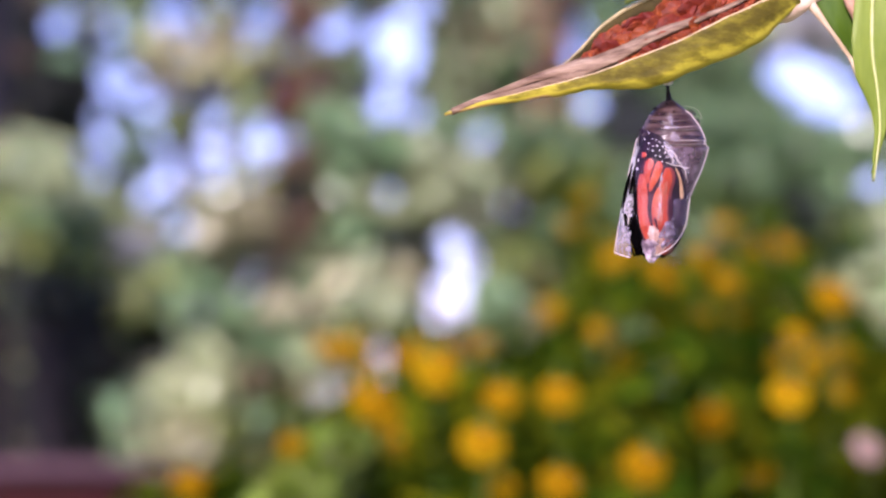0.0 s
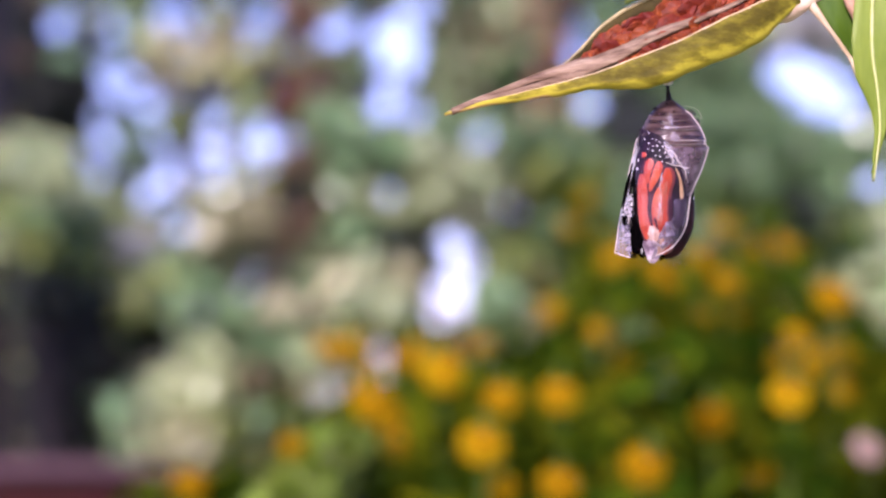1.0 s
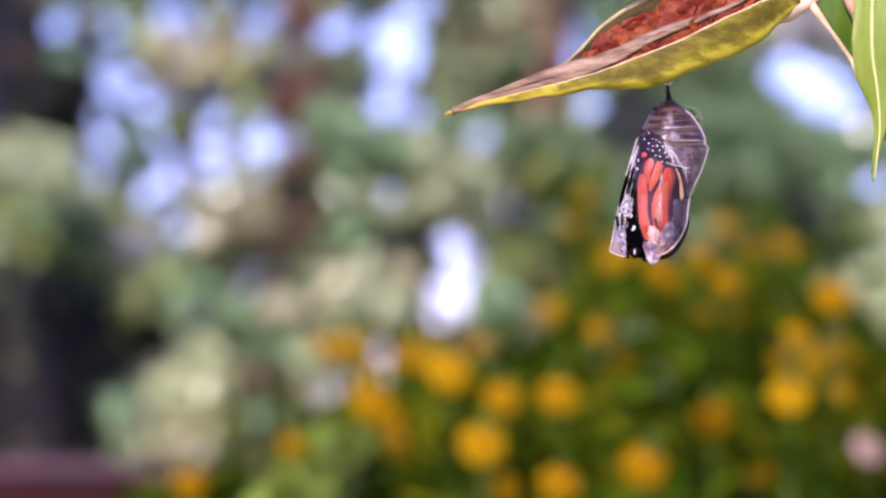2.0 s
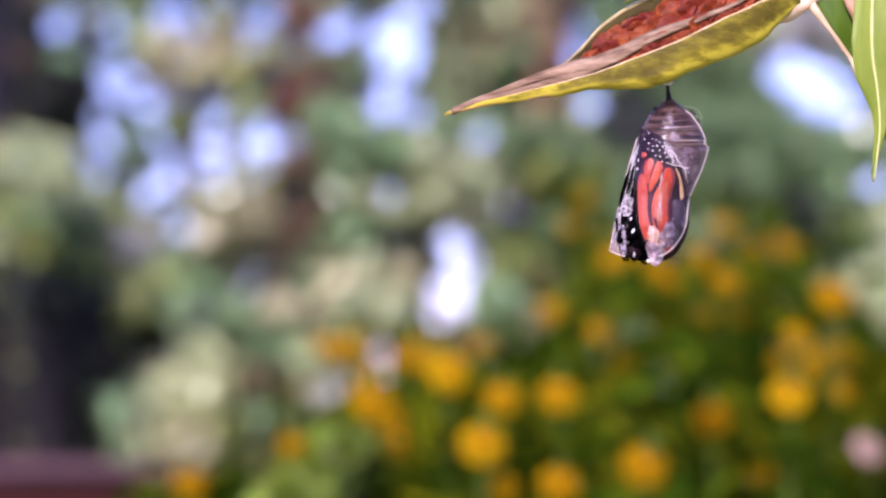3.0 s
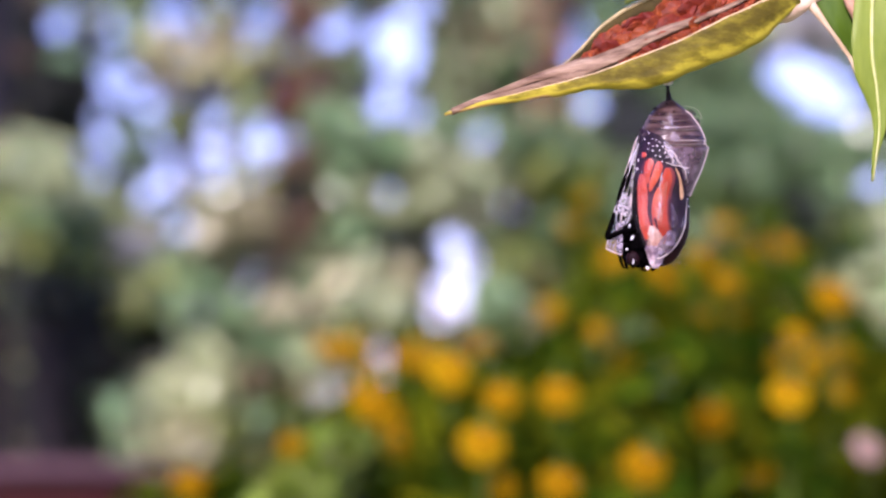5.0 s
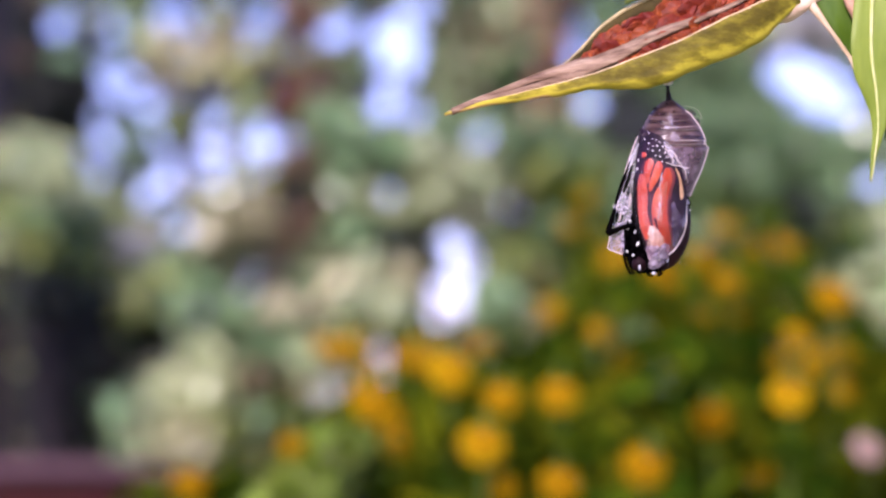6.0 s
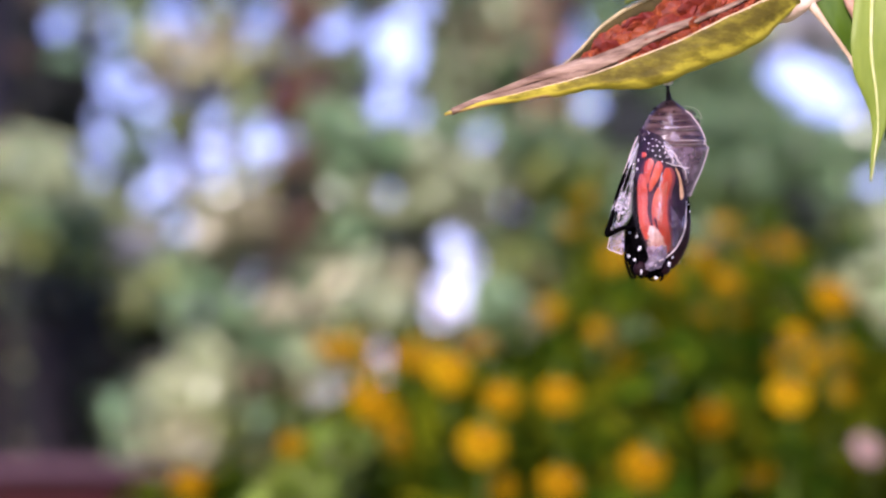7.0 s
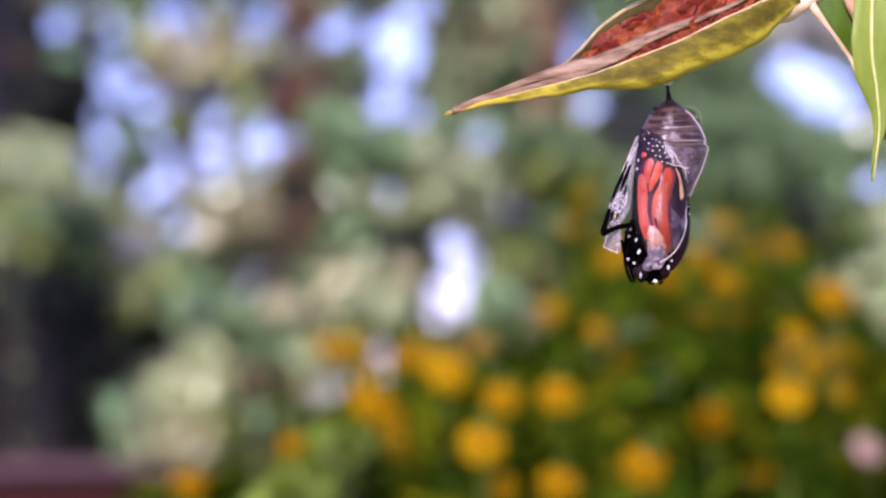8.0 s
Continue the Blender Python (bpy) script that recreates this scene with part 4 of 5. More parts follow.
            a, b, w = along(RIDGE, x, 1), along(RIDGE, x, 2), along(POD, x, 4)
            s = t + 0.16 * noise.noise(Vector((x * 0.018, k * 3.1, 0)))
            pts.append(at(x, a + (b - a) * s, 0.45 * w - 1.1 * w * s - 0.32 * w * math.sin(math.pi * s) - 3))
        part("fibre", tube(pts, [T * 1.7 * math.sin(math.pi * (0.06 + 0.88 * i / 29)) for i in range(30)], 6, flat=0.6), M_FIBRE, rdg, "pale thread on the ridge")
    # one flat, wrinkled seed, then many of them overlapping like tiles
    bm = blob(Vector((0, 0, 0)), 27, 5, 19, 0.2, 1.9, seg=18, rings=10)
    for v in bm.verts:
        v.co.y += 2.0 * T * math.sin(v.co.x / T * 0.2) * math.cos(v.co.z / T * 0.22)
    seed_mesh = bpy.data.meshes.new("seed")
    bm.to_mesh(seed_mesh)
    bm.free()
    for p in seed_mesh.polygons:
        p.use_smooth = True
    seed_mesh.materials.append(M_SEED)
    rng = random.Random(8)
    spots = []
    for i in range(20):
        x = 1028 + 320 * i / 19
        lo = along(RIDGE, x, 1) + 2
        hi = max(along(POD, x, 1) + 36, lo - 8 - 40 * min(1, (x - 1020) / 90))
        for k in range(3):
            if rng.random() < 0.95:
                f = (k + rng.uniform(0.1, 0.9)) / 3
                spots.append((x + rng.uniform(-6, 6), lo + (hi - lo) * f, along(POD, x, 4) * (0.35 + 0.45 * f) - rng.uniform(0, 8)))
    for i in range(25):
        x = 1104 + 222 * i / 24
        a, b = along(RIDGE, x, 2), along(POD, x, 2)
        for k in range(2):
            spots.append((x + rng.uniform(-4, 4), a + (b - a) * (k + rng.uniform(0.2, 0.8)) / 2, -along(POD, x, 4) * 0.6 + rng.uniform(-5, 5)))
    for x, d, y in spots:
        s = new("seed", seed_mesh)
        s.parent = husk
        k = rng.uniform(0.8, 1.15) * (0.52 if y < -20 else 1) * min(1, 0.45 + (x - 1020) / 110)
        s.matrix_basis = Matrix.Translation(at(x, d, y) - HOOK) @ pose(0, 0, 0, rng.uniform(-42, 26), -26 + rng.uniform(-28, 28), rng.uniform(-38, 38)) @ Matrix.Diagonal((k, k, k, 1))
    line = curve_through([at(1366, 24, 4), at(1394, 14, 2), at(1424, 9, 2), at(1446, -8, 8), at(1560, -70, 40), at(1636, -60, 60)], 18)
    part("pod_stalk", tube(line, [17 * T, 22 * T, 25 * T, 25 * T, 24 * T, 20 * T, 15 * T] + [11 * T] * 11, 12), M_CREAM, plant, "cream pod stalk")


seed_pod()


def narrow_leaf(line, widths, material, label, fold=0.25, rim=False, pivot=None, n=34):
    """A narrow leaf along line (x, d, y) with half widths to its two sides, a midrib, and a pale rind where it has one."""
    pts = curve_through([at(*p) for p in line], n)
    rows, edge = [], []
    for i, p in enumerate(pts):
        t = i / (n - 1)
        wl, wr = along(widths, t, 1) * T, along(widths, t, 2) * T
        way = (pts[min(i + 1, n - 1)] - pts[max(i - 1, 0)]).normalized()
        side = Vector((way.z, 0, -way.x)).normalized()
        if side.x < 0:
            side = -side
        ripple = 4 * T * math.sin(t * 11 + 1)
        row = [p - side * wl + Vector((0, -fold * wl + ripple, 0)), p - side * wl * 0.5 + Vector((0, -fold * wl * 0.3, 0)), p,
               p + side * wr * 0.5 + Vector((0, -fold * wr * 0.3, 0)), p + side * wr + Vector((0, -fold * wr - ripple, 0))]
        rows.append(row)
        edge.append(row[0])
    leaf = part("leaf", sheet(rows), material, plant, label, pivot)
    sol = leaf.modifiers.new("thick", "SOLIDIFY")
    sol.thickness = 2.5 * T
    part("midrib", tube([p + Vector((0, (4 if rim else -2) * T, 0)) for p in pts], [T * (3.8 - 2.6 * i / (n - 1)) for i in range(n)], 7), M_MIDRIB, leaf)
    if rim:
        part("rind", tube(edge, [T * float(np.interp(i / (n - 1), (0, 0.25, 0.4, 0.7, 0.85, 1), (12, 6, 3.6, 3.6, 6.5, 4))) for i in range(n)], 8, flat=0.6), M_CREAM, leaf, "cream leaf edge")
    return leaf


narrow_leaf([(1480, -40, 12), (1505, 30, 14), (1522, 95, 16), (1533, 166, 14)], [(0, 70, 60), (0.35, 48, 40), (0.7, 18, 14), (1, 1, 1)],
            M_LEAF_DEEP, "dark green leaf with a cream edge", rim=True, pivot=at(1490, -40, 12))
LEAF_LIT = narrow_leaf([(1545, -50, -18), (1543, 40, -20), (1544, 100, -18), (1553, 165, -12), (1557, 225, -8), (1552, 275, -6), (1546, 322, -4)],
                       [(0, 28, 45), (0.25, 37, 52), (0.42, 35, 50), (0.58, 14, 22), (0.70, 9, 8), (0.85, 6, 4), (1, 1, 1)],
                       M_LEAF_LIT, "fresh yellow-green leaf with a pale midrib", fold=0.3, pivot=at(1545, -50, -18))
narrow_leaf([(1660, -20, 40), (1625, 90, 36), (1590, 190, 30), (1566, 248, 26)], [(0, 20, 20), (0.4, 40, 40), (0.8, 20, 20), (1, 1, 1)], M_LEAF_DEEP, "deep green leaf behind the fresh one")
narrow_leaf([(1560, -250, 60), (1360, -170, 66), (1220, -70, 62), (1105, 5, 50)], [(0, 10, 10), (0.4, 34, 34), (0.8, 18, 18), (1, 1, 1)], M_LEAF_LIT, "fresh green leaf above the pod")

# ---------------------------------------------------------------- pupa
# d, its edges in x
PUPA = ((176, 1179, 1190), (183, 1170, 1199), (190, 1161, 1208), (205, 1148, 1226), (225, 1138, 1240), (247, 1132, 1250), (254, 1130, 1247), (262, 1127, 1255),
        (280, 1119, 1250), (300, 1112, 1243), (325, 1107, 1232), (345, 1104, 1223), (400, 1094, 1216), (440, 1090, 1196), (475, 1096, 1180), (500, 1105, 1170))


def skin(x, d, k=1.0):
    """How far in front the skin of the pupa stands, in tenths of a millimetre (towards -y)."""
    a, b = along(PUPA, d, 1), along(PUPA, d, 2)
    u = (x - (a + b) / 2) / max(1, (b - a) / 2)
    return -0.88 * k * (b - a) / 2 * math.sqrt(max(0.03, 1 - u * u))


def hoop(d, k=1.0, n=40, wave=0.0):
    a, b = along(PUPA, d, 1), along(PUPA, d, 2)
    c, r = (a + b) / 2, (b - a) / 2 * k
    return [at(c + r * math.cos(2 * math.pi * j / n), d + wave * math.sin(4 * math.pi * j / n), 0.88 * r * math.sin(2 * math.pi * j / n)) for j in range(n)]


def patch(rows, k, n=12, lift=0.0):
    """A piece of skin: rows of (d, left x, right x), laid on the pupa at k of its girth."""
    out = []
    for d in np.linspace(rows[0][0], rows[-1][0], max(4, int((rows[-1][0] - rows[0][0]) / 5))):
        a, b = along(rows, d, 1), along(rows, d, 2)
        out.append([at(a + (b - a) * j / (n - 1), d, skin(a + (b - a) * j / (n - 1), d, k) - lift) for j in range(n)])
    return sheet(out)


def blade(x0, d0, x1, d1, w, k, lift, bend=0.0, n=22, tip=0.5):
    """A lens-shaped scale field along a slightly bent line, laid on the wing."""
    rows = []
    for i in range(n):
        t = i / (n - 1)
        ww = w / 2 * max(0.04, math.sin(math.pi * min(1, max(0, 0.04 + 0.92 * t ** tip)))) ** 0.7
        ww *= 1 + 0.22 * noise.noise(Vector((x0 * 0.3, i * 0.55, w))) * (1 if w > 8 else 0.3)
        cx, cd = x0 + (x1 - x0) * t + bend * math.sin(math.pi * t), d0 + (d1 - d0) * t
        rows.append([at(cx + ww * q, cd, skin(cx + ww * q, cd, k) - lift - 1.2 * (1 - q * q)) for q in (-1, -0.5, 0, 0.5, 1)])
    return sheet(rows)


def cell(rows, k, lift, n=9, swell=1.2, ragged=0.5):
    """A smooth-edged field of scales: rows of (d, left x, right x), laid on the wing and slightly domed."""
    m = max(10, int((rows[-1][0] - rows[0][0]) / 2.5))
    left = curve_through([Vector((r[1], r[0], 0)) for r in rows], m)
    right = curve_through([Vector((r[2], r[0], 0)) for r in rows], m)
    out = []
    for i, (a, b) in enumerate(zip(left, right)):
        wob = ragged * noise.noise(Vector((a.x * 0.2, a.y * 0.35, k))), ragged * noise.noise(Vector((b.x * 0.2, b.y * 0.35, 3)))
        x0, x1 = a.x + wob[0], max(a.x + wob[0] + 0.6, b.x + wob[1])
        end = math.sin(math.pi * (i + 0.3) / (m - 0.4)) ** 0.5
        out.append([at(x0 + (x1 - x0) * j / (n - 1), a.y, skin(x0 + (x1 - x0) * j / (n - 1), a.y, k) - lift - swell * end * math.sin(math.pi * j / (n - 1))) for j in range(n)])
    return sheet(out)


pupa = root("chrysalis", HOOK, "dry clear butterfly case hanging from a pod by its stalk", "chrysalis")


def build_pupa():
    part("silk_pad", blob(at(1181, 145, -2), 9, 9, 7, 0.5, 2.2), M_SILK, pupa, "white silk pad")
    line = curve_through([at(1180, 147), at(1182, 158), at(1183, 168), at(1184, 178), at(1184, 186)], 14)
    part("cremaster", tube(line, [3.4 * T, 3.2 * T, 3.0 * T, 3.0 * T, 3.2 * T, 3.6 * T, 4 * T, 4.4 * T, 4.8 * T, 5.4 * T, 6.5 * T, 9 * T, 13 * T, 15 * T], 10), M_HOOK, pupa, "black stalk")
    ds = list(np.linspace(178, 262, 40))
    dome = sheet([hoop(d, 1 + 0.012 * math.sin((d - 178) * 0.55) * (1 if d < 245 else 0), wave=1.0) for d in ds], True)
    dm = part("abdomen_case", dome, M_DOME, pupa, "mauve-brown ringed upper case")
    for d, w, mt, nm in ((226, 0.5, M_LINE, "ridge"), (232, 1.4, M_SEAM, "seam"), (250, 0.7, M_LINE, "ridge"), (258, 2.3, M_SEAM, "seam"), (203, 0.8, M_SEAM, "seam"), (214, 0.8, M_SEAM, "seam")):
        ring = hoop(d, 1.0, wave=1.2)
        keep = {226: ring[22:40], 232: ring[29:39], 250: ring[30:40], 258: ring[29:40], 203: ring[24:38], 214: ring[30:39]}[d]
        line = curve_through(keep, 24)
        part(nm, tube(line, [w * T * math.sin(math.pi * (0.08 + 0.84 * k / 23)) for k in range(24)], 6), mt, dm)
    for rows in (((194, 1192, 1224), (200, 1190, 1231), (205, 1194, 1233)), ((210, 1192, 1236), (216, 1190, 1240), (221, 1196, 1238)), ((236, 1206, 1244), (242, 1202, 1247), (247, 1212, 1247)),
                 ((199, 1152, 1178), (203, 1150, 1180), (206, 1153, 1176)), ((212, 1148, 1172), (216, 1146, 1176), (219, 1150, 1170)), ((238, 1150, 1178), (242, 1148, 1182), (246, 1152, 1176))):
        part("band", patch(rows, 1.012, 12), M_BAND, dm, "dark mauve band")
    # highlights down the middle of the dome, painted as pale patches
    for rows in (((200, 1184, 1187), (206, 1182, 1190), (213, 1183, 1191), (221, 1186, 1189)), ((222, 1180, 1192), (226, 1176, 1204), (229, 1182, 1196)), ((234, 1189, 1193), (240, 1186, 1200), (247, 1184, 1206), (251, 1190, 1198))):
        part("glint", patch(rows, 1.016, 8), M_SHEEN, dm, "whitish painted highlight")
    rng = random.Random(4)
    for i in range(22):
        x = 1180 + 68 * i / 21
        part("bead", blob(at(x, 257 + rng.uniform(-1, 1), skin(x, 258, 1.02)), 1.5, 1.5, 1.3, 0, seg=8, rings=6), M_SEAM, dm)
    part("wart", blob(at(1159, 192, -14), 4, 4, 3, 0.3, 2, seg=10, rings=8), M_HOOK, dm)
    shoulder = patch(((261, 1128, 1255), (285, 1170, 1248), (300, 1185, 1243), (325, 1200, 1232), (348, 1206, 1221)), 1.0, 16)
    sh = part("shoulder_case", shoulder, M_SHELL, pupa, "clear cracked shoulder of the case")
    # rim light on the right edge, made as a pale rod
    edge = [at(along(PUPA, d, 2) - 1.5, d, -13) for d in np.linspace(196, 348, 44)]
    part("edge", tube(edge, [T * (0.9 + 1.2 * i / 43 + 0.5 * noise.noise(Vector((i * 0.4, 1, 0)))) for i in range(44)], 6), M_LINE, pupa, "pale rod painted as the lit rim")
    # cracks whose white glints are painted as pale patches
    for rows in (((264, 1182, 1186), (276, 1190, 1198), (290, 1198, 1208), (300, 1212, 1218), (314, 1219, 1223)), ((286, 1186, 1200), (292, 1182, 1210), (300, 1204, 1214), (310, 1211, 1216)), ((262, 1174, 1186), (270, 1178, 1188), (280, 1186, 1198), (290, 1192, 1196))):
        part("crack", patch(rows, 1.02, 6), M_SHEEN, sh, "whitish crack with its glint painted on")
    for pts, w in ((((1176, 262), (1184, 270), (1190, 282), (1192, 292)), 1.1), (((1186, 266), (1194, 272), (1199, 284), (1206, 292)), 1.2), (((1192, 293), (1204, 294), (1213, 298), (1220, 296)), 1.4),
                   (((1180, 276), (1190, 279), (1199, 276)), 0.8), (((1212, 298), (1214, 310), (1217, 324)), 1.0), (((1178, 288), (1188, 291), (1197, 296)), 0.9)):
        line = curve_through([at(x, d, skin(x, d, 1.035)) for x, d in pts], 14)
        part("strand", tube(line, [0.55 * w * T * (0.4 + 0.8 * math.sin(math.pi * k / 13)) for k in range(14)], 6), M_LINE, sh, "whitish torn strand")
    back = patch(((255, 1127, 1250), (300, 1124, 1237), (345, 1126, 1221), (385, 1140, 1214)), -1.0, 14)
    part("back_case", back, M_SHELL, pupa, "far wall of the clear case")
    line = curve_through([at(1206, 186, -5), at(1230, 192, -4), at(1241, 206, -3), at(1239, 222, -2)], 12)
    part("thread", tube(line, 0.18 * T, 5), M_LINE, pupa, "loose silk thread")


build_pupa()

# the loose panel that swings on the side of the case
FLAP_AT = at(1129, 243, -20)


def build_flap():
    rows = ((243, 1127, 1131), (270, 1121, 1131), (300, 1114, 1132), (330, 1107, 1132), (350, 1103, 1136), (375, 1098, 1135), (392, 1095, 1130), (402, 1094, 1122), (408, 1093, 1110))
    out = []
    for d in np.linspace(243, 408, 34):
        a, b = along(rows, d, 1), along(rows, d, 2)
        xs = [a + (b - a) * j / 11 for j in range(12)]
        out.append([at(x, d, max(skin(x, d), -24 - 1.5 * noise.noise(Vector((x * 0.16, d * 0.07, 2))))) for x in xs])
    fl = part("side_panel", sheet(out), M_FLAP, pupa, "loose greyish clear side panel", FLAP_AT)
    sol = fl.modifiers.new("thick", "SOLIDIFY")
    sol.thickness = 1.5 * T

    def on(x, d):
        return at(x, d, max(skin(x, d, 1.03), -26))
    for pts, w in ((((1119, 291), (1113, 320), (1107, 348), (1103, 378)), 3.1), (((1124, 295), (1119, 322), (1114, 345)), 2.7), (((1112, 312), (1106, 340), (1100, 368)), 2.2),
                   (((1123, 332), (1120, 362), (1115, 392)), 2.0), (((1109, 372), (1107, 384), (1106, 400)), 1.8), (((1116, 372), (1115, 386), (1113, 398)), 1.6)):
        line = curve_through([on(x, d) for x, d in pts], 12)
        part("dark_line", tube(line, [w * T * (0.5 + 0.6 * math.sin(math.pi * k / 11)) for k in range(12)], 6), M_BLACK, fl)
    fold = []
    for d in np.linspace(350, 384, 14):
        a, b = (float(np.interp(d, (350, 358, 368, 376, 384), v)) for v in ((1114, 1106, 1102, 1106, 1110), (1124, 1129, 1129, 1125, 1118)))
        fold.append([on(a + (b - a) * j / 11, d) - Vector((0, (2.0 + 2.5 * noise.noise(Vector((j * 0.9, d * 0.3, 0)))) * T, 0)) for j in range(12)])
    part("crumple", sheet(fold), M_CRUMPLE, fl, "whitish crumpled fold")
    for pts, w in ((((1126, 345), (1127, 358), (1126, 370)), 0.9), (((1112, 380), (1113, 388), (1112, 397)), 0.7), (((1106, 362), (1104, 372), (1099, 388)), 0.6)):
        line = curve_through([on(x, d) - Vector((0, 1.2 * T, 0)) for x, d in pts], 12)
        part("crease", tube(line, [w * T * (0.5 + 0.7 * math.sin(math.pi * k / 11)) for k in range(12)], 6), M_LINE, fl)
    line = curve_through([at(x, d, skin(x, d, 1.0)) for x, d in ((1127, 246), (1114, 300), (1103, 350), (1094, 402))], 24)
    part("rim", tube(line, 0.7 * T, 6), M_LINE, fl)
    return fl


def build_chip():
    rows = ((400, 1095, 1112), (414, 1093, 1114), (430, 1090, 1116), (447, 1087, 1117), (452, 1100, 1117), (456, 1112, 1116))
    chip = part("panel_end", patch(rows, 1.01, 10), M_CHIP, pupa, "pale lavender end of the loose panel", FLAP_AT)
    for pts in (((1094, 402), (1090, 430), (1087, 447)), ((1087, 447), (1100, 452), (1114, 456))):
        line = curve_through([at(x, d, skin(x, d, 1.01)) for x, d in pts], 10)
        part("rim", tube(line, 0.7 * T, 6), M_LINE, chip)
    return chip


FLAP = build_flap()
CHIP = build_chip()

# the clear front over the wing, loose at its lower edge
CASE_AT = at(1208, 405, -40)


def build_wing_case():
    rows = ((292, 1126, 1204), (310, 1124, 1212), (345, 1124, 1221), (385, 1126, 1215), (405, 1130, 1209), (425, 1137, 1196), (440, 1144, 1183), (452, 1150, 1166))
    wc = part("wing_case", patch(rows, 1.12, 18), M_FILM, pupa, "glossy clear skin over the folded wing", CASE_AT)
    line = curve_through([at(x, d, skin(x, d, 1.12)) for x, d in ((1221, 350), (1218, 370), (1216, 388), (1211, 405), (1203, 420), (1190, 436), (1174, 447), (1160, 452))], 26)
    part("edge", tube(line, 1.1 * T, 6), M_LINE, wc, "pale lower edge")
    sheen = cell(((352, 1192, 1220), (375, 1191, 1217), (390, 1189, 1215), (402, 1188, 1211), (414, 1188, 1206), (424, 1187, 1199), (431, 1187, 1193)), 1.07, 0, 12, 0)
    part("cloudy_corner", sheen, M_CORNER, wc, "cloudy mauve corner of the clear skin")
    return wc


CASE = build_wing_case()


def build_slough():
    """A scrap of cloudy skin that slips down over the end of the wing and crumples there."""
    rows = ((391, 1180, 1189), (400, 1174, 1193), (412, 1168, 1194), (422, 1165, 1193), (432, 1163, 1186), (441, 1166, 1176))
    bm = cell(rows, 1.095, 0, 14, 0)
    for v in bm.verts:
        v.co.y += 4 * T * noise.noise(v.co * 1100)
    return part("cloudy_scrap", bm, M_SLOUGH, pupa, "cloudy lavender scrap of skin", at(1178, 418, -40))


SLOUGH = build_slough()

# ---------------------------------------------------------------- butterfly
BODY_AT = at(1150, 440, 10)
fly = root("butterfly", HOOK, "orange and black butterfly half out of its pupal case", "butterfly")


def flecks(spots, k, seed):
    """Small crumpled pale flecks painted as glints, scattered on the pupa, in one mesh."""
    rng = random.Random(seed)
    bm = bmesh.new()
    for x, d, sx, sd, n in spots:
        for _ in range(n):
            cx, cd = x + rng.uniform(-sx, sx), d + rng.uniform(-sd, sd)
            a = rng.uniform(-0.5, 0.5) + math.pi / 2
            l, w = rng.uniform(2.5, 8), rng.uniform(0.6, 1.6)
            ring = []
            for j in range(7):
                t = 2 * math.pi * j / 7
                u, v = l * math.cos(t) * rng.uniform(0.6, 1), w * math.sin(t) * rng.uniform(0.6, 1)
                px, pd = cx + u * math.cos(a) - v * math.sin(a), cd + u * math.sin(a) + v * math.cos(a)
                ring.append(bm.verts.new(at(px, pd, skin(px, pd, k) - rng.uniform(0, 1.5))))
            mid = bm.verts.new(at(cx, cd, skin(cx, cd, k) - 1.5))
            for j in range(7):
                bm.faces.new((ring[j], ring[(j + 1) % 7], mid))
    return bm


part("dry_flecks", flecks(((1188, 215, 5, 14, 5), (1196, 280, 14, 14, 10), (1218, 288, 9, 14, 4), (1196, 400, 10, 26, 7), (1168, 345, 4, 36, 7)), 1.06, 61), M_SHEEN, pupa, "whitish flecks painted as glints on the skin", kind="stuff")
part("dry_flecks", flecks(((1116, 352, 5, 30, 16), (1122, 310, 3, 14, 4), (1108, 392, 5, 8, 6)), 0.72, 62), M_SHEEN, FLAP, "whitish flecks painted as glints on the skin", kind="stuff")


